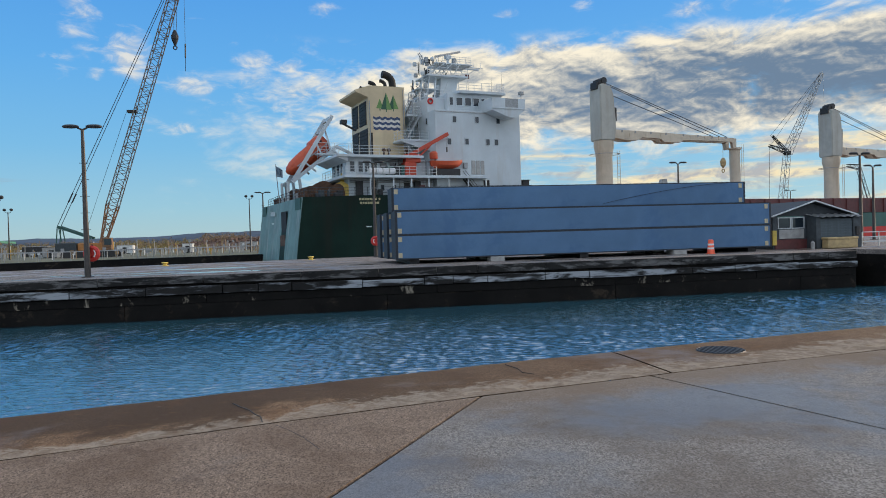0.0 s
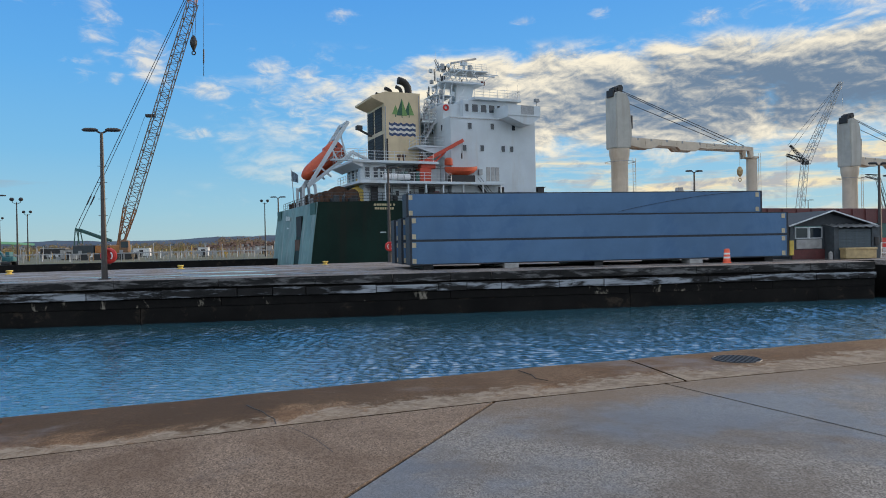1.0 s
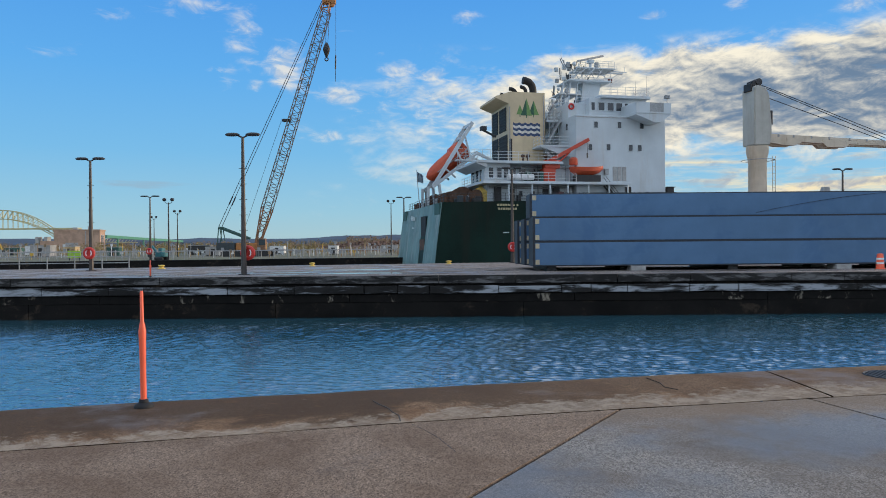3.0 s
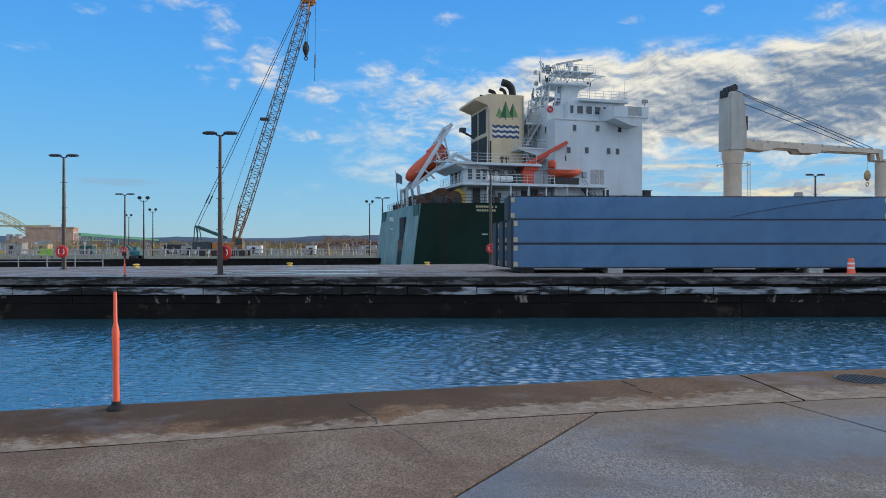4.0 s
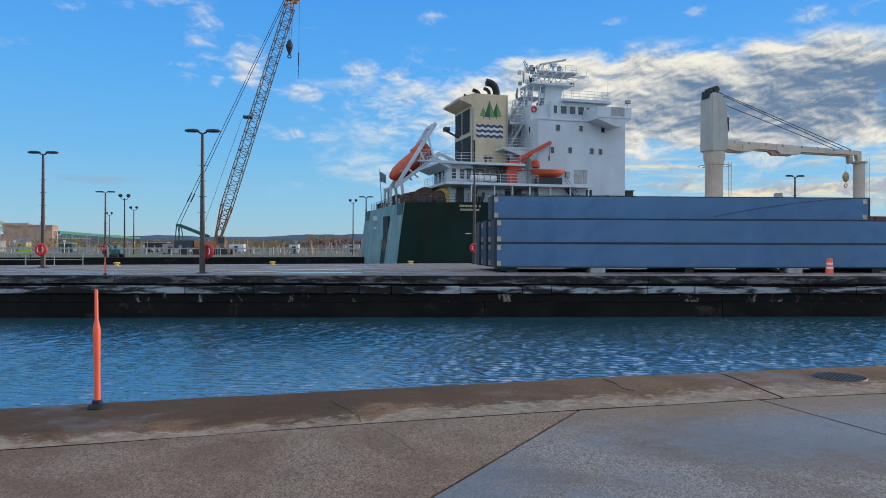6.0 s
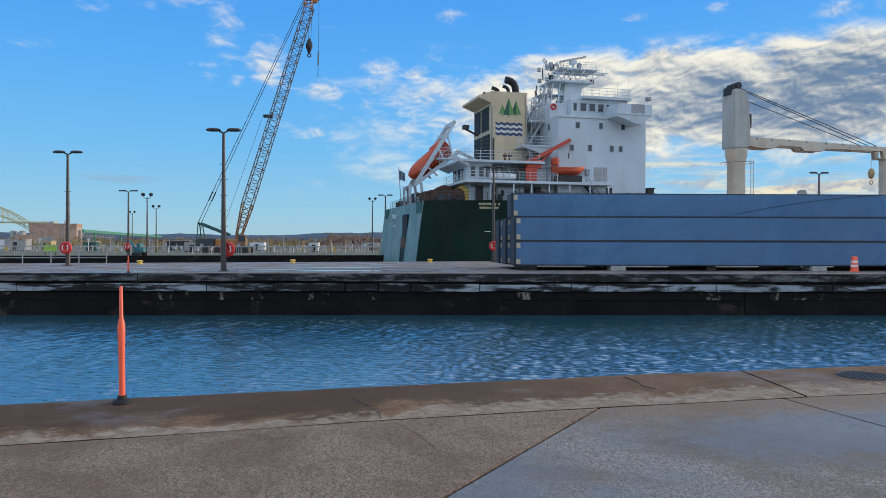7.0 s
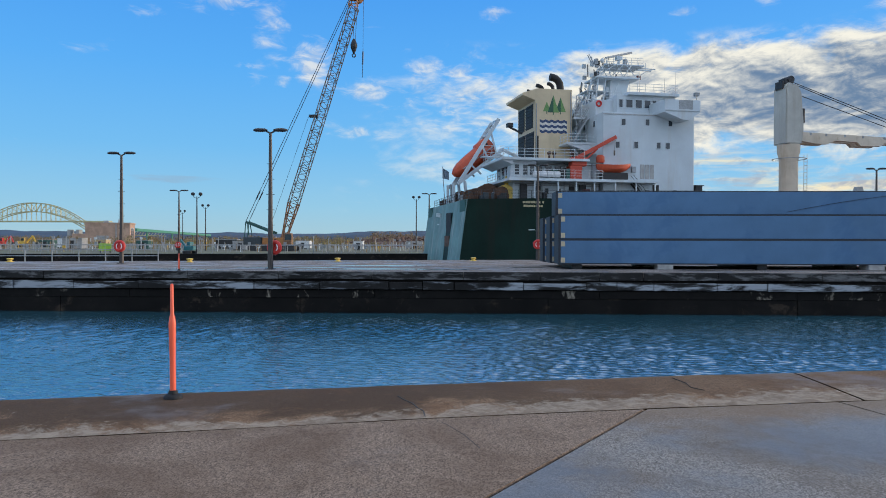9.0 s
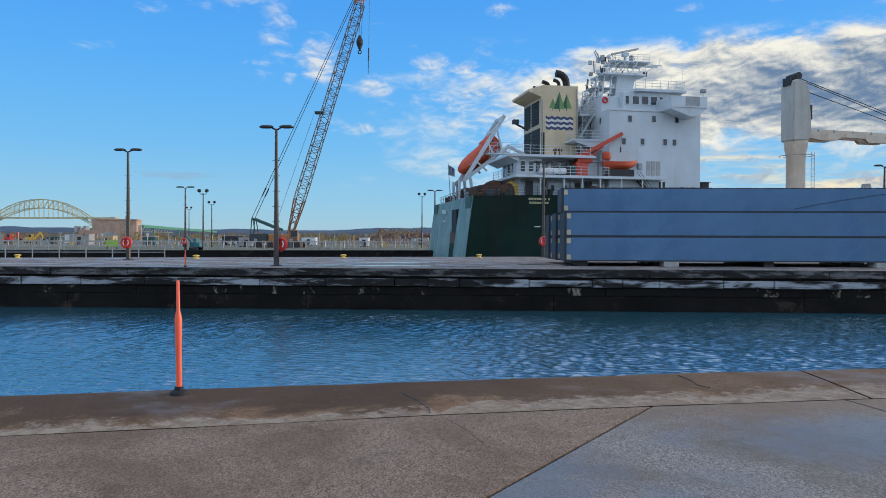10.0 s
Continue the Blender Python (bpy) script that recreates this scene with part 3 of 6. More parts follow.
def build_near_quay():
    q = thing("pavement", "damp brownish exposed-aggregate concrete quay with dark joints", "pavement", kind="structure")
    g = 0.011

    def slab(pts, material, label):
        bm = bmesh.new()
        prism(bm, pts, "z", -0.35, 0.0)
        top = [e for e in bm.edges if all(v.co.z > -0.01 for v in e.verts)]
        bmesh.ops.bevel(bm, geom=top, offset=0.008, segments=2, affect="EDGES")
        part("slab", bm, material, q, label)

    x1, x2 = 1.66, 3.68
    slab([(-70, joint_y(-70) - g), (-2.48, joint_y(-2.48) - g), (-0.43, joint_y(-0.43) - g), (x1 - g, joint_y(x1) - g), (-21.8 - g, -30), (-70, -30)], PAVE, "brown exposed-aggregate slab")
    slab([(x1 + g, joint_y(x1) - g), (x2 - g, joint_y(x2) - g), (14.2 - g, -30), (-21.8 + g, -30)], PAVE_WET, "damp blue-grey aggregate slab")
    slab([(x2 + g, joint_y(x2) - g), (4.15, joint_y(4.15) - g), (6.89, joint_y(6.89) - g), (80, joint_y(80) - g), (80, -30), (14.2 + g, -30)], PAVE_WET, "damp aggregate slab")

    def coping(xa, xb, label):
        prof = [(0.0, 0.0), (0.02, 0.006), (0.55, 0.004), (0.85, 0.0), (0.945, -0.006), (0.98, -0.03), (0.994, -0.075), (1.0, -0.16), (1.0, -0.5)]
        bm = bmesh.new()
        n = max(8, int(min(xb, 14) - max(xa, -14)) * 8)
        xs = [xa + (xb - xa) * i / n for i in range(n + 1)] if xb - xa < 30 else sorted({*np.linspace(xa, xb, 14).tolist(), *np.linspace(max(xa, -14), min(xb, 14), n).tolist()})
        rows = []
        for x in xs:
            row = []
            for f, z in prof:
                j, e = joint_y(x) + g, edge_y(x)
                wob = (noise.noise((x * 1.7, 3.1, 0)) * 0.022 + noise.noise((x * 7.0, 1.0, 0)) * 0.012) * (f > 0.9)
                wob -= 0.035 * max(0.0, noise.noise((x * 1.1, 8.0, 2.0)) - 0.25) * (f > 0.9)
                row.append(bm.verts.new((x, j + (e - j) * f + wob, z + noise.noise((x * 0.9, f * 2, 5)) * 0.004 * (z > -0.3))))
            rows.append(row)
        for a, b in zip(rows, rows[1:]):
            for i in range(len(prof) - 1):
                bm.faces.new((a[i], b[i], b[i + 1], a[i + 1]))
        part("coping", bm, COPING, q, label, smooth=True)

    coping(-70, 3.955, "brown weathered concrete coping")
    coping(3.985, 80, "paler tan concrete coping")
    bm = bmesh.new()
    prism(bm, [(-70, joint_y(-70) - 0.5), (80, joint_y(80) - 0.5), (80, joint_y(80) + 0.6), (-70, joint_y(-70) + 0.6)], "z", -0.4, -0.018)
    for a, b in (((1.66, 6.97), (-21.8, -30)), ((3.68, 7.38), (14.2, -30))):
        d = (Vector(b) - Vector(a)).normalized() * 0.5
        s = Vector((-d.y, d.x)) * 0.4
        prism(bm, [tuple(Vector(a) + s), tuple(Vector(a) - s), tuple(Vector(b) - s), tuple(Vector(b) + s)], "z", -0.4, -0.0185)
    part("joint_filler", bm, JOINT, q, "black joint filler")
    bm = bmesh.new()
    for pts in (((-0.78, 7.45), (-0.69, 7.26), (-0.60, 7.12), (-0.53, 6.91), (-0.47, 6.80), (-0.44, 6.58)), ((2.35, 8.62), (2.42, 8.3), (2.40, 8.05), (2.5, 7.9)), ((-0.34, 6.50), (-0.22, 6.3), (-0.08, 6.0), (0.05, 5.61))):
        w = 0.005 if pts[0][0] < -0.6 else 0.002
        top = 0.010 if pts[0][1] > 7 else 0.0012
        for a, b in zip(pts, pts[1:]):
            a, b = Vector(a), Vector(b)
            s = Vector((-(b - a).y, (b - a).x)).normalized() * w * random.uniform(0.7, 1.3)
            prism(bm, [tuple(a + s), tuple(a - s), tuple(b - s), tuple(b + s)], "z", -0.01, top)
    part("crack", bm, JOINT, q, "dark hairline crack")
    bm = bmesh.new()
    prism(bm, [(-70, edge_y(-70) - 1.2), (80, edge_y(80) - 1.2), (80, edge_y(80) - 0.02), (-70, edge_y(-70) - 0.02)], "z", -6, -0.45)
    tagged(part("wall_south", bm, WALL_WET), "dark wet concrete lock wall", "wall", kind="structure")
    bm = bmesh.new()
    prism(bm, [(-1500, -1500), (1500, -1500), (1500, -30.02), (-1500, -30.02)], "z", -3, -0.02)
    tagged(part("ground_south", bm, GRASS), "grass and gravel ground behind the quay", "ground", kind="structure")


def build_island():
    q = thing("quay_island", "grey damp concrete lock island with puddles and dark stained wall", "quay", kind="structure")
    front = [(-103, 39.5), (33.4, 39.5), (33.4, 42.2), (35.6, 42.2), (35.6, 39.5), (150, 39.5)]
    bm = bmesh.new()
    prism(bm, front + [(150, back_y(150)), (-103, back_y(-103))], "z", -0.30, 0.0)
    part("deck", bm, QUAY, q, "damp grey concrete deck")
    bm = bmesh.new()
    prism(bm, [(x, y + 0.12) for x, y in front] + [(150, back_y(150) - 0.1), (-103, back_y(-103) - 0.1)], "z", -6, -0.301)
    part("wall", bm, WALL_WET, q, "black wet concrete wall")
    rnd = random.Random(4)
    # upper coping blocks, the timber-like ledge below them, and the lower wall panels
    def runs(lo, hi):
        x = -60.0
        while x < 60:
            ln = rnd.uniform(lo, hi)
            if x < 33.4 < x + ln + 0.8:
                ln = 33.39 - x
            yield x, ln
            x = 35.61 if x < 33.4 <= x + ln + 0.02 else x + ln

    for x, ln in runs(2.2, 5.5):
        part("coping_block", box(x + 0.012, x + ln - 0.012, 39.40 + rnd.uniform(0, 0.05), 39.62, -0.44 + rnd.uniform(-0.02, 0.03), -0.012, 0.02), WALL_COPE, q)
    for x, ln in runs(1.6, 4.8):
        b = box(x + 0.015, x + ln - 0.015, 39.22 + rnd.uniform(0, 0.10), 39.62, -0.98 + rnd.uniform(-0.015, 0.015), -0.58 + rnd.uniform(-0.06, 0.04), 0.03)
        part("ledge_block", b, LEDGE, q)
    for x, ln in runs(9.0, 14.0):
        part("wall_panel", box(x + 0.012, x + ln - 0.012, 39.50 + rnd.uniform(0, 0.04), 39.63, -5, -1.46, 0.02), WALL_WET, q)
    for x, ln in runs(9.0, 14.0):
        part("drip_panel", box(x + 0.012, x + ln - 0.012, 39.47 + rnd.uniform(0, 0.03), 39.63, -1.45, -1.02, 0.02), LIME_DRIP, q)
    part("recess_lining", box(33.42, 35.58, 42.1, 42.24, -5, -0.012), WALL_WET, q)
    part("recess_cheek", box(33.36, 33.44, 39.6, 42.2, -5, -0.012), WALL_WET, q)
    tagged(q, kind="structure")
    # shallow puddles
    for px, py, rx, ry, sd in ((-5.0, 43.3, 2.6, 0.75, 1), (-1.5, 42.6, 1.6, 0.35, 2), (-9.2, 42.2, 2.2, 0.25, 3), (-20.0, 43.0, 3.0, 0.22, 4), (15.0, 42.4, 3.0, 0.35, 5), (22.0, 42.0, 2.5, 0.3, 6), (3.5, 46.5, 1.2, 0.4, 7), (34.5, 44.5, 2.4, 0.5, 8), (-6.5, 49.5, 3.2, 0.8, 9), (-16.0, 41.3, 1.6, 0.2, 11), (-13.4, 45.3, 1.7, 0.45, 12), (-9.6, 45.0, 1.6, 0.4, 13)):
        bm = bmesh.new()
        pts = []
        for k in range(36):
            a = 2 * math.pi * k / 36
            f = 1 + 0.45 * noise.noise((math.cos(a) * 1.7 + sd * 5, math.sin(a) * 1.7, sd))
            pts.append((px + rx * f * math.cos(a), py + ry * f * math.sin(a)))
        prism(bm, pts, "z", -0.01, 0.004)
        tagged(part("puddle", bm, PUDDLE), "shallow rain puddle mirroring the sky on concrete", "puddle", kind="structure")


def build_far_land():
    bm = bmesh.new()
    prism(bm, [(-1500, 63.5), (-150, 63.5), (400, 201), (4000, 201), (4000, 4600), (-4000, 4600), (-4000, 63.5)], "z", -8, 0.0)
    tagged(part("ground", bm, GRASS), "flat yellowish grass and gravel ground to the horizon", "ground", kind="structure")
    d = Vector((550, 137.5)).normalized()
    bm = bmesh.new()
    a = Vector((-150, 63.5))
    n = Vector((d.y, -d.x)) * 0.35
    b = a + d * 560
    prism(bm, [tuple(a + n), tuple(b + n), tuple(b - n * 6), tuple(a - n * 6)], "z", -6, 0.06)
    tagged(part("wall_north", bm, WALL_WET), "black wet wall of the farther lock", "wall", kind="structure")
    # hills on the horizon
    bm = bmesh.new()
    rows = []
    for i in range(241):
        az = radians(-62 + i * 0.52)
        h = 52 + 14 * noise.noise((i * 0.045, 0.4, 0)) + 9 * noise.noise((i * 0.17, 2.0, 0)) + 7 * math.exp(-((i - 108) / 9.0) ** 2)
        row = []
        for r, f in ((3300, 0.0), (3600, 0.55), (3900, 1.0), (4200, 0.8), (4450, 0.2)):
            row.append(bm.verts.new((r * math.sin(az), r * math.cos(az), h * f + (6 * noise.noise((i * 0.5, r * 0.01, 0)) if 0 < f else -2))))
        rows.append(row)
    for p, q in zip(rows, rows[1:]):
        for k in range(4):
            bm.faces.new((p[k], p[k + 1], q[k + 1], q[k]))
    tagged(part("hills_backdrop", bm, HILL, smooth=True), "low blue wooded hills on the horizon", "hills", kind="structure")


build_water()
build_near_quay()
build_island()
build_far_land()

# ---- stacked lock gate sections ----
GATE_Y = 44.0


def gate_section(m, length, h=1.50, depth=2.2, label=""):
    g = thing("gate_section", label or "blue-grey steel lock gate section with dark edges, stacked", "gate section", m, "stacked lock gate sections")
    bm = bmesh.new()
    bx(bm, 0.05, length - 0.05, 0.0, depth, 0.07, h - 0.07, 0.015)
    part("skin", bm, BLUE, g)
    bm = bmesh.new()
    bx(bm, 0, length, 0.02, depth + 0.02, 0.0, 0.068)
    part("bottom_flange", bm, GATE_EDGE, g, "dark bottom flange")
    bm = bmesh.new()
    bx(bm, 0, length, 0.02, depth + 0.02, h - 0.068, h - 0.004)
    part("top_flange", bm, GATE_EDGE, g, "dark top flange")
    for x0, x1 in ((-0.10, 0.048), (length - 0.048, length + 0.10)):
        part("end_plate", box(x0, x1, 0.03, depth, 0.0, h - 0.004, 0.01), GATE_EDGE, g, "dark end plate")
    for x in (0.06, length - 0.42):
        for z in (0.10, h - 0.42):
            part("bearing_pad", box(x, x + 0.24, -0.035, 0.02, z, z + 0.30, 0.01), CREAM_PAD, g, "cream bearing pad")
    return g


def build_gates():
    z = 0.30
    for k in range(2):
        gate_section(Matrix.Translation((5.32, GATE_Y, z + 1.5 * k)), 25.35)
        gate_section(Matrix.Translation((5.10, GATE_Y + 2.75, z + 1.5 * k)), 25.3)
        gate_section(Matrix.Translation((4.92, GATE_Y + 5.5, z + 1.5 * k)), 25.3)
    gate_section(Matrix.Translation((5.27, GATE_Y + 1.05, z + 3.0)), 24.2, label="upper blue-grey lock gate section with a dark cable across")
    for x in (11.6, 24.0):
        for y in (GATE_Y + 0.1, GATE_Y + 3.2, GATE_Y + 6.2):
            tagged(part("concrete_block", box(x - 0.45, x + 0.45, y - 0.25, y + 0.9, 0.0, 0.298, 0.02), CONCRETE), "pale concrete block carrying the gate sections", "block", "blocks under the gates")
    # dark sleepers between the blocks
    for x in (6.4, 17.5, 29.5):
        tagged(part("timber_sleeper", box(x - 0.3, x + 0.3, GATE_Y + 0.35, GATE_Y + 7.5, 0.0, 0.298, 0.02), DARK), "dark timber sleeper under the gate sections", "sleeper", "blocks under the gates")
    cu = bmesh.new()
    pts = [(19.2 + 9.0 * f, GATE_Y + 1.02 + 0.0 * f, 3.50 + 1.22 * (1 - (1 - f) ** 1.5)) for f in [i / 10 for i in range(11)]]
    for a, b in zip(pts, pts[1:]):
        rod(cu, a, b, 0.013, n=5)
    tagged(part("cable", cu, GATE_EDGE), "black cable draped across the upper gate section", "cable")
    bm = bmesh.new()
    prism(bm, [(-0.25, 0.0), (0.25, 0.0), (0.16, 0.32), (-0.16, 0.32)], "y", -0.2, 0.2)
    ob = part("lifting_lug", bm, CONCRETE)
    ob.matrix_basis = Matrix.Translation((24.0, GATE_Y + 2.0, 4.797))
    tagged(ob, "small grey lifting lug on top of the gates", "lug")


build_gates()


# ---- marker posts, barrel, lamps, bollards, rings ----
def delineator(m, h, r=0.036):
    t = thing("delineator_post", "orange plastic delineator post on a black rubber base", "delineator", m, "orange marker posts")
    bm = bmesh.new()
    lathe(bm, [(0.095, 0.0), (0.095, 0.018), (0.078, 0.04), (0.05, 0.05), (0.042, 0.085)], 16)
    part("base", bm, RUBBER, t, "black rubber base", smooth=True)
    bm = bmesh.new()
    lathe(bm, [(0.030, 0.08), (r * 0.82, 0.11), (r * 0.80, h * 0.35), (r * 0.95, h * 0.60), (r, h * 0.655), (r * 0.8, h * 0.70), (r * 0.50, h * 0.74), (r * 0.44, h - 0.01), (r * 0.30, h)], 16)
    part("post", bm, CONE_ORANGE, t, smooth=True)
    return t


delineator(Matrix.Translation((-3.06, 7.25, 0.0)) @ pose(0, 0, 0, 0, -0.6, 0), 1.17)
delineator(Matrix.Translation((-16.35, 39.75, 0.0)), 0.95, 0.055)


def traffic_barrel(m):
    t = thing("traffic_barrel", "orange traffic barrel with white bands beside the gates", "traffic barrel", m)
    bm = bmesh.new()
    lathe(bm, [(0.36, 0), (0.36, 0.05), (0.29, 0.07), (0.285, 0.30), (0.27, 0.32), (0.265, 0.52), (0.25, 0.54), (0.245, 0.74), (0.23, 0.76), (0.225, 0.92), (0.20, 0.97), (0.12, 1.0)], 20)
    part("body", bm, CONE_ORANGE, t, smooth=True)
    for z0, z1, ra in ((0.33, 0.45, 0.271), (0.60, 0.72, 0.252)):
        bm = bmesh.new()
        lathe(bm, [(ra, z0), (ra, z1), (ra - 0.03, z1), (ra - 0.03, z0)], 20)
        part("band", bm, REFLECT, t, "white reflective band")
    return t


traffic_barrel(Matrix.Translation((25.6, 42.9, 0)) @ Matrix.Diagonal((0.78, 0.78, 0.93, 1)))


def bollard(m):
    t = thing("bollard", "yellow cast mooring bollard low on the quay", "bollard", m, "yellow bollards")
    bm = bmesh.new()
    lathe(bm, [(0.36, 0), (0.36, 0.05), (0.22, 0.08), (0.19, 0.20), (0.30, 0.26), (0.33, 0.31), (0.28, 0.36), (0.10, 0.39)], 18)
    part("body", bm, YELLOW, t, smooth=True)
    return t


for x, y in ((-22.16, 56.0), (-11.2, 60.0), (0.14, 63.3), (-36.0, 55.0)):
    bollard(Matrix.Translation((x, y, 0)) @ Matrix.Scale(0.8, 4))


def lifebuoy(m):
    t = thing("lifebuoy_ring", "red lifebuoy ring hung on a lamp post", "lifebuoy", m, "lifebuoy rings")
    part("ring", torus(bmesh.new(), 0.32, 0.13, pose(0, 0, 0, 90, 0, 0)), RED, t, smooth=True)
    for s in (-1, 1):
        bm = bmesh.new()
        for k in range(6):
            a0, a1 = radians(-50 + k * 100 / 6), radians(-50 + (k + 1) * 100 / 6)
            rod(bm, (s * 0.20 * math.cos(a0), -0.10, 0.24 * math.sin(a0)), (s * 0.20 * math.cos(a1), -0.10, 0.24 * math.sin(a1)), 0.035, n=6)
        part("grab_line", bm, REFLECT, t, "white grab line")
    bm = bmesh.new()
    lathe(bm, [(0.26, 0.0), (0.26, 0.04)], 20, pose(0, 0.02, 0, 90, 0, 0))
    part("disc", bm, RED, t, "red backing disc")
    part("back_plate", box(-0.05, 0.05, 0.06, 0.14, -0.5, 0.5, 0.01), DARK, t)
    return t


def lamp_post(m, h=8.2, head=0.85, label="dark lamp post with two flat oval heads on the quay", steps=True):
    t = thing("lamp_post", label, "lamp post", m, "lamp posts")
    bm = bmesh.new()
    rod(bm, (0, 0, 0.02), (0, 0, h), 0.17, 0.085, n=8)
    part("pole", bm, POLE, t, smooth=True)
    part("base_plate", box(-0.26, 0.26, -0.26, 0.26, 0, 0.05, 0.01), DARK, t)
    for s in (-1, 1):
        bm = bmesh.new()
        rod(bm, (0, 0, h - 0.06), (s * 0.25, 0, h + 0.06), 0.05, n=6)
        arm = part("arm", bm, DARK, t)
        bm = bmesh.new()
        lathe(bm, [(0.05, 0.13), (0.30, 0.12), (0.44, 0.06), (0.45, 0.0), (0.36, -0.05), (0.1, -0.06)][::-1], 18,
              Matrix.Translation((s * (0.12 + head * 0.5), 0, h + 0.10)) @ Matrix.Diagonal((head, 0.55, 1.0, 1)))
        part("lamp_head", bm, DARK, t, "flat oval lamp head", smooth=True)
    if steps:
        peg = POST_MESH.get("peg")
        if not peg:
            peg = POST_MESH["peg"] = mesh_of(rod(bmesh.new(), (-0.24, 0, 0), (0.24, 0, 0), 0.014, n=4), "climbing_peg")
            peg.materials.append(DARK)
        for i in range(int((h - 3.0) / 0.9)):
            again("climbing_peg", peg, t, Matrix.Translation((0, 0, 2.6 + 0.9 * i)))
    return t


def flood_post(m, h=8.3):
    t = thing("floodlight_post", "tall thin post with two round floodlights", "lamp post", m, "floodlight posts")
    part("pole", rod(bmesh.new(), (0, 0, 0), (0, 0, h), 0.13, 0.07, n=8), DARK, t)
    for s in (-1, 1):
        bm = bmesh.new()
        rod(bm, (0, 0, h - 0.25), (s * 0.42, 0, h - 0.05), 0.035, n=5)
        rod(bm, (s * 0.42, 0, h - 0.05), (s * 0.5, 0, h + 0.2), 0.035, n=5)
        part("arm", bm, DARK, t)
        bm = bmesh.new()
        lathe(bm, [(0.08, -0.2), (0.22, -0.12), (0.27, 0.05), (0.2, 0.2), (0.08, 0.25)], 12, Matrix.Translation((s * 0.52, -0.05, h + 0.32)))
        part("lamp_head", bm, DARK, t, "round floodlight head", smooth=True)
    return t


lamp_post(Matrix.Translation((-11.85, 42.1, 0)), 8.05, 0.95)
lamp_post(Matrix.Translation((-25.8, 52.3, 0)), 8.0, 1.0)
lamp_post(Matrix.Translation((5.95, 65.8, 0)), 8.5, 0.9, label="lamp post with oval heads in front of the ship")
lamp_post(Matrix.Translation((44.5, 52.0, 0)), 7.3, 0.9)
lamp_post(Matrix.Translation((40.95, 75.0, 0)), 9.05, 1.0, label="lamp post rising behind the stacked gates")
lamp_post(Matrix.Translation((-39.45, 96.0, 0)), 8.4, 1.25, label="lamp post on the pier beyond the lock")
lamp_post(Matrix.Translation((-6.5, 110.0, 0)), 8.9, 1.1, label="lamp post beside the ship's stern")
lamp_post(Matrix.Translation((58.0, 66.0, 0)), 7.6, 1.0, label="lamp post near the hut")
lamp_post(Matrix.Translation((117.2, 160.0, 0)), 10.5, 1.6, label="distant lamp post beyond the ship")
for x, y, h in ((-37.0, 96.0, 7.7), (-48.5, 130.0, 7.9), (-10.0, 130.0, 9.4), (-64.9, 160.0, 8.2)):
    flood_post(Matrix.Translation((x, y, 0)), h)
for x, y, z in ((-11.70, 42.42, 1.28), (-25.8, 52.0, 1.28), (5.95, 65.5, 1.45), (-39.45, 95.6, 1.2)):
    lifebuoy(Matrix.Translation((x, y, z)))


def drain_grate():
    t = thing("drain_grate", "dark round iron drain grate set in the coping", "drain grate", Matrix.Translation((5.3, 8.67, 0.004)))
    part("frame", torus(bmesh.new(), 0.30, 0.012, None, 24, 6), DARK, t)
    # black disc stands in for the shaded hollow below the bars
    bm = bmesh.new()
    lathe(bm, [(0.29, -0.004), (0.29, 0.0015)], 24)
    part("pan", bm, BLACK, t)
    for i in range(-4, 5):
        y = i * 0.062
        w = math.sqrt(max(0.0, 0.285 ** 2 - y * y))
        part("bar", box(y - 0.016, y + 0.016, -w, w, 0.0, 0.010, 0.003), DARK, t)
    return t


drain_grate()
# ---- the cargo ship in the farther lock ----
SHIP_M = pose(-1.0, 80.0, 0.0, 0, 0, 13.8)
BEAM = 23.4


def window_meshes():
    bm = bmesh.new()
    for x0, x1, z0, z1 in ((-0.30, 0.30, 0.36, 0.42), (-0.30, 0.30, -0.42, -0.36), (-0.30, -0.24, -0.36, 0.36), (0.24, 0.30, -0.36, 0.36)):
        bx(bm, x0, x1, -0.05, 0.03, z0, z1)
    f = mesh_of(bm, "window")
    f.materials.append(SHIP_WHITE)
    p = mesh_of(box(-0.238, 0.238, -0.02, 0.02, -0.358, 0.358), "pane")
    p.materials.append(GLASS)
    return f, p


WIN_F, WIN_P = window_meshes()


def ship_window(parent, s, o, z, face="side", w=1.0, h=1.0):
    m = Matrix.Translation((s, o, z)) @ (pose(0, 0, 0, 0, 0, -90) if face == "aft" else Matrix.Identity(4)) @ Matrix.Diagonal((w, 1, h, 1))
    f = again("window", WIN_F, parent, m)
    again("pane", WIN_P, f, Matrix.Identity(4))


def lettering(parent, rows, m, material, name="letter_bar"):
    """Writing too worn to read, as single bars: rows of (start, height, widths)."""
    for x, z, h, ws in rows:
        for wd in ws:
            if wd > 0:
                ob = part(name, box(x, x + wd, -0.012, 0.01, z, z + h), material, parent)
                ob.matrix_basis = m
            x += abs(wd) + h * 0.28


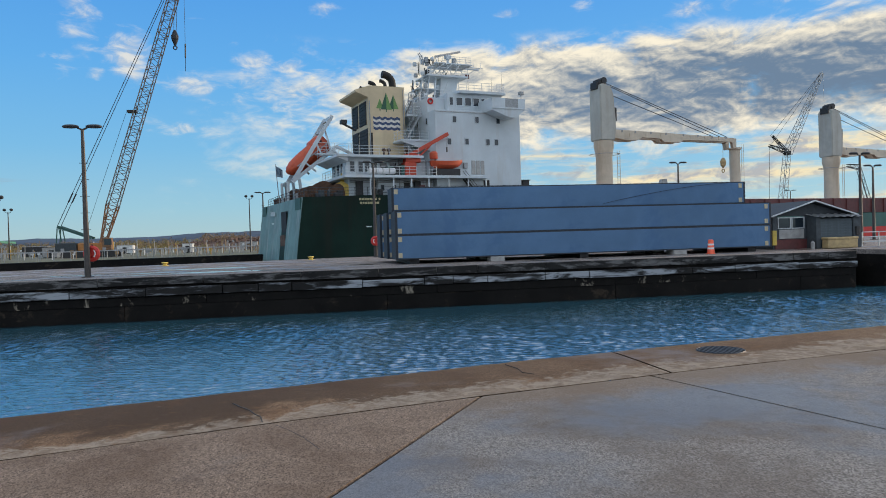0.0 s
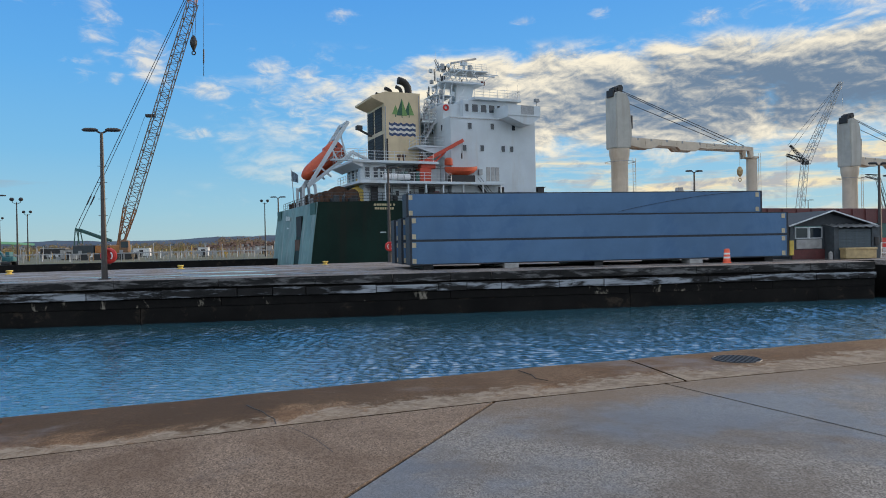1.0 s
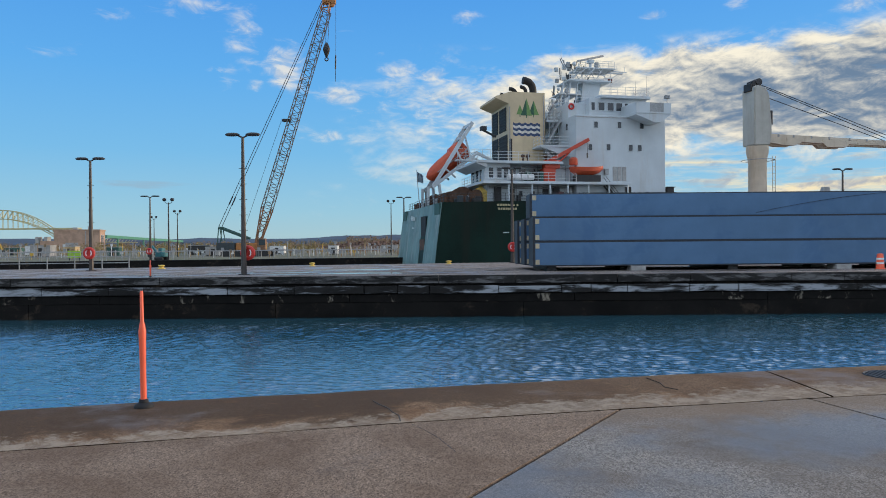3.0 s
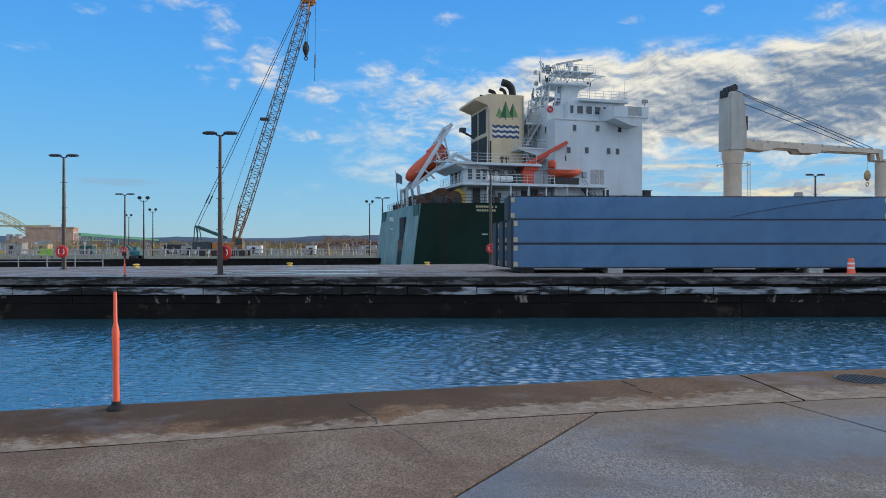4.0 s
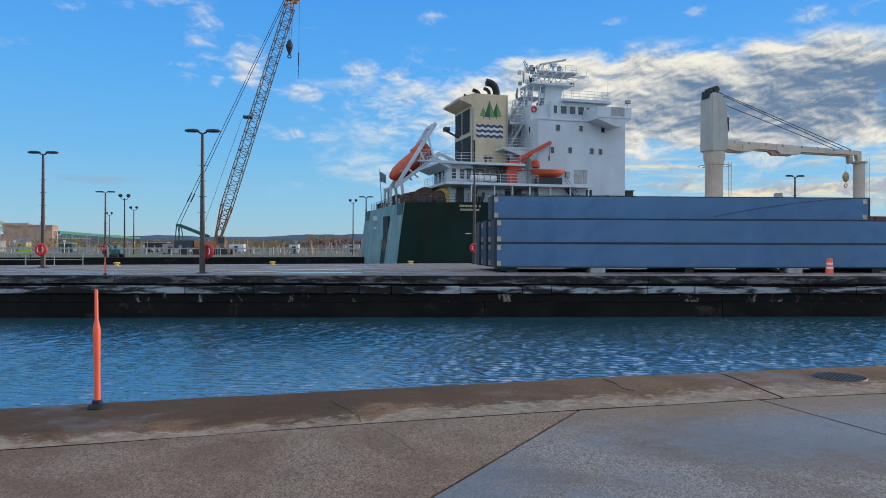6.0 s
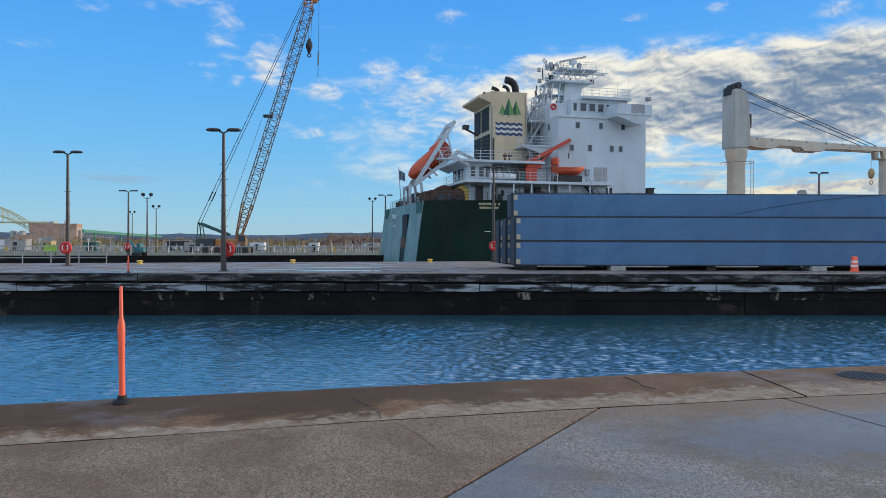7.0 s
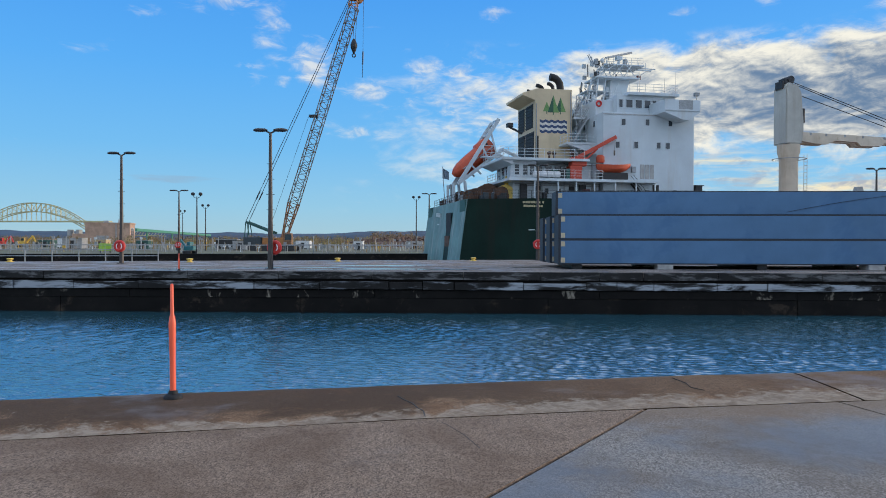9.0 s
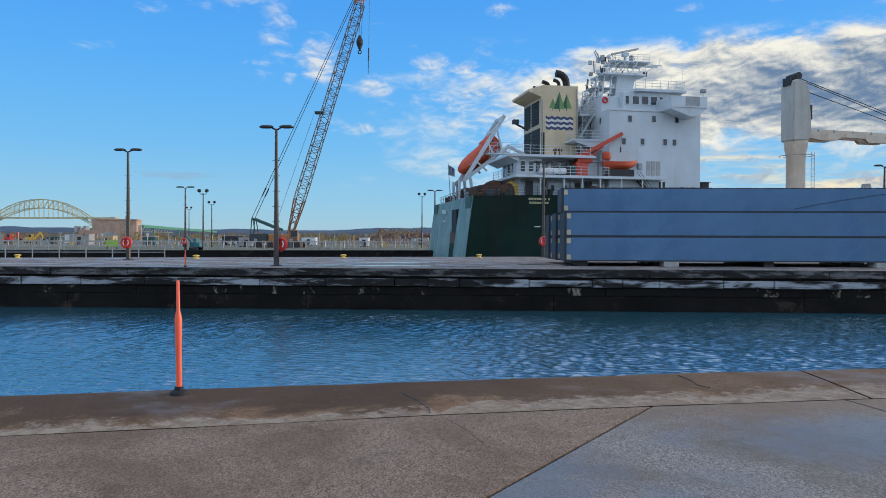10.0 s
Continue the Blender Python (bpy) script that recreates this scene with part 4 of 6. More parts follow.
def build_ship():
    S = thing("cargo_ship", "green cargo ship with white superstructure and cream funnel", "ship", SHIP_M)
    # hull, raked a little at the stern
    bm = bmesh.new()
    secs = []
    for s, top in ((0.0, 6.45), (1.5, 6.45), (8.0, 6.62), (30.0, 6.8), (30.3, 3.55), (150.0, 3.6), (178.0, 3.9), (190.0, 5.0)):
        inset = 0.0 if s < 160 else (s - 160) * 0.30
        rake = 0.55 if s == 0 else 0.0
        secs.append([bm.verts.new((s + rake * f, y, z)) for y, z, f in ((inset, -4.0, -1.4), (inset, 2.0, -0.1), (inset, top, 1.0), (BEAM - inset, top, 1.0), (BEAM - inset, 2.0, -0.1), (BEAM - inset, -4.0, -1.4))])
    for a, b in zip(secs, secs[1:]):
        for k in range(6):
            bm.faces.new((a[k], a[(k + 1) % 6], b[(k + 1) % 6], b[k]))
    bm.faces.new(secs[0])
    bm.faces.new(secs[-1][::-1])
    hull = part("hull", bm, HULL, S, "dark green hull plating")
    # pale transom plate with its rusty slot
    bm = bmesh.new()
    def tr(y0, y1, z0, z1):
        def sx(z):
            return 0.55 * ((z - 2.0) / 4.45 * 1.1 - 0.1 if z > 2 else -0.1 - (2 - z) / 6 * 1.3) - 0.05
        vs = [bm.verts.new((sx(z) + d, y, z)) for d in (0.0, 0.06) for y, z in ((y0, z0), (y1, z0), (y1, z1), (y0, z1))]
        for f in ((0, 1, 2, 3), (7, 6, 5, 4), (0, 4, 5, 1), (1, 5, 6, 2), (2, 6, 7, 3), (3, 7, 4, 0)):
            bm.faces.new([vs[i] for i in f])
    for y0, y1, z0, z1 in ((0.02, 6.6, -3.5, 2.0), (0.02, 6.6, 2.0, 6.44), (9.4, 23.38, -3.5, 2.0), (9.4, 23.38, 2.0, 6.44), (6.6, 9.4, 5.2, 6.44)):
        tr(y0, y1, z0, z1)
    transom = part("transom", bm, HULL_PALE, S, "weathered pale green stern plate")
    # black plate stands in for the shade inside the slot opening
    part("stern_slot", box(0.05, 0.12, 6.62, 9.38, 2.0, 5.18), BLACK, S, "dark slot in the stern")
    part("rust_streak", box(-0.16, -0.09, 6.65, 9.35, -3.0, 2.4), RUST, S, "rusty plate below the slot")
    for y in (0.3, 20.2):
        part("stern_chock", box(0.28, 0.42, y, y + 2.6, 5.1, 6.4, 0.02), GREEN_BOX, S, "dark green stern patch")
    lettering(transom, [(0, 5.0, 0.55, (0.5, 0.35, 0.5, 0.3, 0.5)), (0.8, 3.7, 0.42, (0.4, 0.4, 0.35)), (1.2, 2.6, 0.38, (0.3, 0.3, 0.3))], Matrix.Translation((0.16, 16.6, 0)) @ pose(0, 0, 0, 0, 3.2, -90), LETTER_PALE)
    lettering(hull, [(6.9, 6.05, 0.24, (0.26, 0.24, 0.25, 0.22, 0.26, 0.2, 0.24, -0.1, 0.2)), (7.0, 5.62, 0.24, (0.24, 0.2, 0.26, 0.22, 0.18, 0.18, 0.26, 0.24))], Matrix.Translation((0, -0.02, 0)), LETTER)
    lettering(hull, [(7.6, 3.0, 0.10, (0.7,))], Matrix.Translation((0, -0.02, 0)), LETTER_PALE, "hull_mark")
    # maroon hatch coamings and fence along the main deck
    part("hatch_coaming", box(31.5, 168.0, 1.4, BEAM - 1.4, 3.55, 5.95, 0.05), MAROON, S, "maroon hatch coamings")
    stay = mesh_of(box(0, 0.16, 1.22, 1.40, 3.56, 5.9), "coaming_stay")
    stay.materials.append(MAROON)
    for i in range(46):
        again("coaming_stay", stay, S, Matrix.Translation((32 + i * 3.0, 0, 0)))
    part("side_stripe", box(30.5, 168.0, -0.03, 0.01, 1.26, 3.5), SIDE_GREEN, S, "paler green side plating")
    part("boot_top", box(30.5, 168.0, -0.035, 0.01, -3.9, 1.255), RED, S, "red boot-topping band")

    # decks and houses
    part("lower_house", box(6.4, 17.0, 2.2, 9.0, 6.5, 8.62), SHIP_WHITE, S, "white deckhouse")
    boat_deck = part("boat_deck", box(5.3, 23.6, 0.05, 9.6, 8.62, 8.92, 0.03), SHIP_WHITE, S, "white boat deck edge")
    for s in (8.4, 11.2, 13.4, 15.6, 18.2, 20.8, 23.2):
        part("pillar", rod(bmesh.new(), (s, 0.25, 6.55), (s, 0.25, 8.62), 0.09), SHIP_WHITE, S)
    part("upper_house", box(6.4, 17.0, 3.0, 9.0, 8.92, 11.0), SHIP_WHITE, S, "white upper deckhouse")
    house = part("house_wing", box(6.0, 9.0, 1.6, 3.0, 8.92, 11.0), SHIP_WHITE, S)
    funnel_deck = part("funnel_deck", box(4.7, 15.2, 0.6, 10.2, 11.0, 11.28, 0.03), SHIP_WHITE, S, "white funnel deck")
    bm = bmesh.new()
    prism(bm, [(4.7, 10.99), (6.0, 10.45), (6.0, 10.99)], "y", 0.8, 9.8)
    part("deck_bracket", bm, SHIP_WHITE, S)
    for o in (4.2, 6.0, 7.8):
        ship_window(S, 6.36, o, 9.95, "aft", 2.0, 1.9)
    for s in (6.7, 7.7, 8.5):
        ship_window(S, s, 1.57, 9.95, "side", 1.1, 1.7)
    for s in (10.5, 12.0):
        ship_window(S, s, 2.17, 7.6, "side", 0.9, 0.9)
    # doors, trunking and gear against the deckhouse walls; dark pieces partly stand in for shade
    for s0, w, h in ((7.3, 0.7, 1.75), (9.0, 0.75, 1.75), (13.2, 0.75, 1.75), (16.0, 0.7, 1.75)):
        part("door", box(s0, s0 + w, 2.14, 2.19, 6.62, 6.62 + h, 0.02), LOUVRE if s0 < 14 else GALV, S, "dark deckhouse door")
    for s0 in (9.4, 10.6, 11.8):
        part("window", box(s0, s0 + 0.8, 2.94, 2.99, 9.5, 10.6, 0.02), GLASS, S, "dark deckhouse window")
    part("tarpaulin", box(10.9, 12.8, 1.3, 2.3, 8.93, 10.15, 0.25), GREEN_BOX, S, "dark green tarpaulin over gear")
    part("rope_stack", box(12.75, 13.0, 2.3, 2.8, 8.93, 10.4, 0.05), DARK, S)
    for z, r in ((8.45, 0.07), (8.25, 0.05), (10.8, 0.06)):
        part("pipe_run", rod(bmesh.new(), (6.6, 2.1 if z < 9 else 2.9, z), (16.9, 2.1 if z < 9 else 2.9, z), r, n=6), GALV, S)
    for s0, o, z0, z1 in ((9.9, 2.05, 6.5, 8.6), (12.6, 2.05, 6.5, 8.6), (15.1, 2.05, 6.5, 8.6), (9.1, 2.9, 8.92, 11.0), (12.9, 2.85, 8.92, 11.0), (16.4, 2.85, 8.92, 11.0), (14.9, 5.9, 11.3, 20.0), (10.5, 5.9, 11.3, 18.5)):
        part("pipe", rod(bmesh.new(), (s0, o, z0), (s0, o, z1), 0.06, n=6), GALV, S)
    for s0, o, z0 in ((10.6, 1.6, 11.28), (11.2, 1.6, 11.28), (13.4, 1.4, 11.28)):
        part("deck_valve", lathe(bmesh.new(), [(0.12, 0), (0.12, 0.5), (0.26, 0.55), (0.26, 0.8), (0.10, 0.9)], 10, Matrix.Translation((s0, o, z0))), RUST, S, "rusty mushroom vent")
    # main accommodation block
    block = part("accommodation_block", box(17.2, 28.9, 1.5, BEAM - 1.5, 6.5, 17.0, 0.04), SHIP_WHITE, S, "white accommodation block")
    for s, z in ((19.75, 15.85), (22.8, 15.9), (25.75, 15.9), (19.0, 13.15), (21.35, 13.2), (24.25, 13.2), (25.45, 13.2), (26.4, 7.55), (27.9, 7.55)):
        ship_window(block, s, 1.47, z)
    for o in (4.0, 7.0, 10.0, 13.0):
        for z in (10.2, 13.2, 15.9):
            ship_window(block, 17.17, o, z, "aft")
    part("door", box(23.5, 24.3, 1.44, 1.49, 6.75, 8.5, 0.01), LOUVRE, block, "dark doorway")
    for k in range(3):
        part("vent_panel", box(21.9 + k * 0.62, 22.4 + k * 0.62, 1.42, 1.49, 9.2, 10.9, 0.01), CONCRETE, block)
    part("deck_band", box(17.15, 28.35, 1.44, 1.49, 16.72, 16.80), CONCRETE, block)
    part("junction_box", box(20.7, 21.2, 1.1, 1.49, 9.9, 10.6, 0.02), GALV, block)
    # navigation bridge
    bridge = part("bridge_house", box(19.6, 27.2, 3.0, BEAM - 3.0, 17.0, 19.35, 0.04), SHIP_WHITE, S, "white navigation bridge")
    for s, w in ((20.1, 0.9), (21.2, 1.65), (22.4, 1.65), (23.55, 1.65), (24.5, 0.9)):
        ship_window(bridge, s, 2.97, 18.35, "side", w, 1.3)
    ship_window(bridge, 26.4, 2.97, 18.5, "side", 1.9, 0.9)
    roof = part("bridge_roof", box(20.9, 27.5, 2.4, BEAM - 2.4, 19.35, 19.68, 0.03), SHIP_WHITE, S)
    part("aft_bridge_house", box(17.3, 19.6, 4.0, BEAM - 4.0, 17.0, 18.9, 0.03), SHIP_WHITE, S)
    bm = bmesh.new()
    prism(bm, [(23.8, 17.0), (28.35, 17.0), (28.35, 16.9), (27.0, 16.0), (26.2, 16.0), (23.8, 16.85)], "y", -0.7, 1.5)
    part("wing_bracket", bm, SHIP_WHITE, S, "sloped bracket under the bridge wing")
    wing = part("bridge_wing", box(23.8, 28.35, -0.8, 3.2, 17.0, 17.2, 0.02), SHIP_WHITE, S, "open bridge wing")
    for x0, x1, y0, y1 in ((23.8, 25.6, -0.8, -0.72), (27.4, 28.35, -0.8, -0.72), (28.28, 28.35, -0.72, 3.2), (23.8, 23.88, -0.72, 3.0)):
        part("wing_bulwark", box(x0, x1, y0, y1, 17.2, 18.3), SHIP_WHITE, wing)
    part("wing_screen", box(25.62, 27.38, -0.78, -0.74, 17.2, 18.3), GALV, wing)
    rod_bm = bmesh.new()
    rod(rod_bm, (28.0, -0.5, 18.3), (28.0, -0.5, 18.9), 0.05)
    bx(rod_bm, 27.7, 28.3, -0.75, -0.3, 18.85, 19.25, 0.03)
    part("search_light", rod_bm, GALV, S)
    part("door", box(24.95, 25.55, 2.95, 2.99, 17.1, 19.0), RAIL_WHITE, bridge)
    railing(S, [(21.0, 2.6, 19.68), (27.4, 2.6, 19.68), (27.4, 10, 19.68)], 1.05, 1.1)
    railing(S, [(17.5, 12.0, 18.9), (17.5, 4.2, 18.9), (20.8, 4.2, 18.9)], 1.05, 1.2)
    lifebuoy_bm = torus(bmesh.new(), 0.3, 0.11, Matrix.Translation((17.7, 3.9, 18.4)) @ pose(0, 0, 0, 90, 0, 0))
    part("lifebuoy", lifebuoy_bm, RED, S, "red lifebuoy")
    # outside stairs and landings on the aft face
    for z in (13.55, 16.95):
        part("landing", box(13.4 if z < 14 else 15.2, 17.2, 3.2 if z < 14 else 5.5, 16.0, z - 0.22, z, 0.02), SHIP_WHITE, S, "white stair landing")
        railing(S, [(13.5 if z < 14 else 15.3, 16, z), (13.5 if z < 14 else 15.3, 3.4 if z < 14 else 5.7, z), (17.1, 3.4 if z < 14 else 5.7, z)], 1.05, 1.2)
    bm = bmesh.new()
    prism(bm, [(13.4, 13.32), (17.2, 12.2), (17.2, 13.32)], "y", 3.3, 3.6)
    part("landing_bracket", bm, SHIP_WHITE, S)
    for (s0, z0), (s1, z1), o in (((14.5, 13.55), (16.6, 16.95), 4.6), ((15.6, 11.28), (14.2, 13.35), 4.2), ((20.6, 8.6), (22.3, 6.6), 0.9), ((15.6, 17.0), (16.6, 19.0), 7.0)):
        bm = bmesh.new()
        for y in (o - 0.35, o + 0.35):
            beam(bm, (s0, y, z0), (s1, y, z1), 0.07, 0.2)
            rod(bm, (s0, y, z0 + 0.95), (s1, y, z1 + 0.95), 0.03, n=5)
        st = part("stairway", bm, DARK if o < 1 else GALV, S, "steep outside stairway")
        tread = mesh_of(box(-0.12, 0.12, -0.33, 0.33, -0.02, 0.02), "tread")
        tread.materials.append(DARK if o < 1 else GALV)
        for i in range(1, 10):
            again("tread", tread, st, Matrix.Translation((s0 + (s1 - s0) * i / 10, o, z0 + (z1 - z0) * i / 10)))
    # radar mast
    bm = bmesh.new()
    prism(bm, [(20.6, 19.0), (22.6, 19.0), (23.6, 22.9), (21.0, 22.9)], "y", 10.4, 12.6)
    mast = part("radar_mast", bm, SHIP_WHITE, S, "white radar mast with platforms")
    mast.matrix_basis = Matrix.Translation((1.2, 0, 0))
    for s0 in (17.6, 18.6, 19.6):
        for y in (10.0, 13.0):
            part("mast_strut", rod(bmesh.new(), (s0, y, 18.9), (s0 + 0.5, y, 22.9), 0.09, n=6), SHIP_WHITE, mast)
    for z in (20.0, 21.2):
        part("platform", box(17.4, 20.4, 9.8, 13.2, z, z + 0.1), SHIP_WHITE, mast)
    part("platform", box(18.6, 24.6, 9.4, 13.6, 22.9, 23.1, 0.02), SHIP_WHITE, mast)
    part("platform", box(20.2, 25.4, 9.8, 13.2, 24.7, 24.85, 0.02), SHIP_WHITE, mast)
    for y in (9.6, 13.4):
        bm = bmesh.new()
        for s0, s1 in ((18.8, 20.6), (20.6, 18.8), (20.6, 22.4), (22.4, 20.6), (22.4, 24.2), (24.2, 22.8)):
            rod(bm, (s0, y, 23.1), (s1 * 0.6 + 22.5 * 0.4, y, 24.75), 0.05, n=5)
        part("brace", bm, SHIP_WHITE, mast)
    railing(S, [(19.9, 9.5, 23.1), (25.7, 9.5, 23.1)], 1.0, 0.8)
    railing(S, [(21.5, 9.9, 24.85), (26.5, 9.9, 24.85)], 0.9, 0.8)
    for bays in (((16.6, 11.0, 19.2), (20.4, 11.0, 24.6)),):
        part("mast_stay", truss(bmesh.new(), bays[0], bays[1], 0.5, 0.4, 10, 0.035), SHIP_WHITE, mast)
    bm = bmesh.new()
    rod(bm, (22.6, 11.5, 24.85), (22.6, 11.5, 26.0), 0.22, 0.16)
    bx(bm, 22.2, 23.0, 11.1, 11.9, 25.8, 26.25, 0.05)
    part("radar_pedestal", bm, SHIP_WHITE, mast)
    bm = bmesh.new()
    bx(bm, -2.2, 2.2, -0.12, 0.12, -0.13, 0.13, 0.03)
    ob = part("radar_scanner", bm, GALV, mast, "long radar scanner bar")
    ob.matrix_basis = Matrix.Translation((22.6, 11.5, 26.45)) @ pose(0, 0, 0, 0, -15, 12)
    bm = bmesh.new()
    rod(bm, (24.5, 11.0, 24.8), (27.6, 11.0, 24.7), 0.07)
    rod(bm, (24.5, 12.0, 23.2), (26.8, 12.0, 24.6), 0.05)
    bx(bm, 24.7, 26.8, 10.5, 10.7, 24.3, 24.5)
    for s in (25.2, 26.2, 27.3):
        rod(bm, (s, 11.0, 24.7), (s, 11.0, 25.5), 0.035, n=5)
    part("signal_yard", bm, SHIP_WHITE, mast)
    for s, o, z0, z1 in ((19.4, 11, 23.1, 27.2), (18.6, 9.5, 19.7, 22.0), (16.9, 8.0, 19.0, 21.2), (27.4, 3.2, 19.7, 22.4), (22.5, 3.0, 19.7, 22.4), (25.8, 3.0, 19.7, 21.6), (23.8, 13.0, 23.1, 25.8), (18.2, 7.0, 19.7, 21.5)):
        part("antenna", rod(bmesh.new(), (s, o, z0), (s, o, z1), 0.035, 0.015, n=5), GALV, S)
    for s, o, z, r in ((17.6, 7.6, 21.3, 0.22), (16.4, 6.5, 19.6, 0.3), (20.9, 10.2, 25.3, 0.28)):
        bm = bmesh.new()
        lathe(bm, [(r * 0.5, -r), (r, -r * 0.4), (r, r * 0.3), (r * 0.6, r * 0.85), (r * 0.15, r)], 12, Matrix.Translation((s, o, z)))
        part("dome_aerial", bm, SHIP_WHITE, S, smooth=True)
    rnd = random.Random(8)
    for _ in range(58):
        bm = bmesh.new()
        s0, o0, z0 = rnd.uniform(17.6, 25.0), rnd.uniform(9.6, 13.2), rnd.choice((20.1, 21.3, 23.1, 24.85))
        if rnd.random() < 0.6:
            rod(bm, (s0, o0, z0), (s0 + rnd.uniform(-0.9, 0.9), o0, z0 + rnd.uniform(0.8, 1.7)), rnd.uniform(0.03, 0.07), n=5)
        else:
            bx(bm, s0 - 0.2, s0 + 0.25, o0 - 0.2, o0 + 0.2, z0, z0 + rnd.uniform(0.3, 0.8), 0.03)
        part("mast_fitting", bm, rnd.choice((SHIP_WHITE, GALV, DARK)), mast)
    part("ensign", box(24.9, 25.5, 10.98, 11.02, 23.2, 23.75), MAROON, mast)

    # funnel
    bm = bmesh.new()
    prism(bm, [(10.4, 11.28), (15.1, 11.28), (15.1, 20.35), (10.6, 20.35), (8.8, 19.75), (8.8, 19.5), (10.4, 18.9)], "y", 6.0, 13.0)
    funnel = part("funnel", bm, SHIP_CREAM, S, "cream funnel casing with a painted emblem")
    for o0, o1, z0, z1 in ((6.5, 9.7, 11.6, 15.2), (10.1, 12.6, 11.6, 15.2), (6.9, 9.6, 15.7, 18.6), (10.2, 12.5, 15.7, 18.6)):
        lv = part("louvre_panel", box(10.34, 10.39, o0, o1, z0, z1), LOUVRE, funnel, "black louvre panel")
        for i in range(8):
            z = z0 + (z1 - z0) * (i + 0.5) / 8
            part("louvre_slat", box(10.26, 10.36, o0 + 0.05, o1 - 0.05, z - 0.05, z + 0.05), DARK, lv)
    part("side_louvre", box(10.42, 10.8, 5.94, 5.99, 11.4, 14.6), LOUVRE, funnel, "dark side strip")
    for cx, w, h, z0, d in ((11.85, 0.95, 1.2, 17.6, 0.020), (13.62, 1.35, 1.75, 17.6, 0.024), (12.68, 1.45, 2.1, 17.5, 0.032)):
        for x0, x1, mt in ((cx - w / 2, cx + 0.02, TREE_LIGHT if h < 1.3 else TREE_GREEN), (cx + 0.022, cx + w / 2, TREE_LIGHT if h != 1.25 else TREE_GREEN)):
            bm = bmesh.new()
            prism(bm, [(x0, z0), (x1, z0), (cx, z0 + h)], "y", 6.0 - d, 5.999)
            part("emblem_tree", bm, mt, funnel, "painted green tree")
        part("emblem_trunk", box(cx - 0.05, cx + 0.05, 6.0 - d, 5.999, z0 - 0.3, z0 - 0.001), TREE_GREEN, funnel)
    for k in range(5):
        bm = bmesh.new()
        zc = 16.45 - k * 0.31
        pts_t, pts_b = [], []
        for i in range(33):
            s = 10.95 + 3.5 * i / 32
            wv = 0.17 * abs(math.sin(math.pi * 4.5 * i / 32)) - 0.05
            pts_t.append((s, zc - wv + 0.155))
            pts_b.append((s, zc - wv - 0.155))
        for i in range(32):
            prism(bm, [pts_b[i], pts_b[i + 1], pts_t[i + 1], pts_t[i]], "y", 5.975, 5.999)
        part("emblem_wave", bm, NAVY if k % 2 == 0 else WAVE_WHITE, funnel, "painted wave band")
    # exhaust pipes: one big elbow and smaller ones
    for s, o, r, h, back in ((14.5, 8.5, 0.46, 1.55, 1.15), (13.2, 7.6, 0.22, 0.75, 0.6), (12.2, 8.6, 0.24, 0.7, 0.7), (11.0, 9.6, 0.15, 0.35, 0.4)):
        bm = bmesh.new()
        path = [Vector((s, o, 20.35)), Vector((s, o, 20.35 + h * 0.55))] + [Vector((s - back * (1 - math.cos(a)), o, 20.35 + h * 0.55 + h * 0.75 * math.sin(a))) for a in [radians(q) for q in (20, 40, 60, 80)]]
        path.append(path[-1] + Vector((-back * 0.35, 0, 0.05)))
        rings = []
        for i, c in enumerate(path):
            dd = (path[min(i + 1, len(path) - 1)] - path[max(i - 1, 0)]).normalized()
            sd = Vector((0, 1, 0))
            uu = sd.cross(dd)
            rings.append([bm.verts.new(c + (sd * math.cos(2 * math.pi * k / 14) + uu * math.sin(2 * math.pi * k / 14)) * r) for k in range(14)])
        for a, b in zip(rings, rings[1:]):
            for k in range(14):
                bm.faces.new((a[k], a[(k + 1) % 14], b[(k + 1) % 14], b[k]))
        bm.faces.new(rings[-1])
        part("exhaust_pipe", bm, BLACK, funnel, "black curved exhaust pipe", smooth=True)
    # rails
    railing(S, [(4.9, 9.9, 11.28), (4.9, 0.8, 11.28), (14.6, 0.8, 11.28)], 1.05, 1.2)
    railing(S, [(5.5, 10.0, 8.92), (5.5, 0.2, 8.92), (13.2, 0.2, 8.92)], 1.0, 1.3)
    railing(S, [(13.2, 0.2, 8.92), (16.6, 0.2, 8.92)], 1.0, 0.8)
    railing(S, [(1.2, 23.0, 6.45), (0.75, 12, 6.45), (0.75, 0.3, 6.45), (5.0, 0.2, 6.5), (17.0, 0.2, 6.65), (29.6, 0.2, 6.8)], 1.0, 1.5, BODY_DARK)
    # rescue boat, its davit and rafts on the boat deck
    bm = bmesh.new()
    secs = []
    for x, w, zk, zt in ((0, 0.3, 0.45, 1.0), (0.5, 0.75, 0.1, 0.95), (1.6, 0.95, 0.0, 0.92), (2.8, 0.9, 0.05, 0.95), (3.7, 0.5, 0.35, 1.05), (4.2, 0.08, 0.8, 1.15)):
        secs.append([bm.verts.new((x, y, z)) for y, z in ((-w, zt), (-w * 0.9, (zk + zt) / 2), (0, zk), (w * 0.9, (zk + zt) / 2), (w, zt), (0, zt + 0.06))])
    for a, b in zip(secs, secs[1:]):
        for k in range(6):
            bm.faces.new((a[k], a[(k + 1) % 6], b[(k + 1) % 6], b[k]))
    bm.faces.new(secs[0])
    bm.faces.new(secs[-1][::-1])
    boat = part("rescue_boat", bm, ORANGE, S, "orange open rescue boat", smooth=True)
    boat.matrix_basis = Matrix.Translation((16.3, 1.2, 9.75))
    part("boat_cradle", box(16.8, 20.0, 0.7, 1.7, 8.92, 9.8, 0.05), DARK, S)
    bm = bmesh.new()
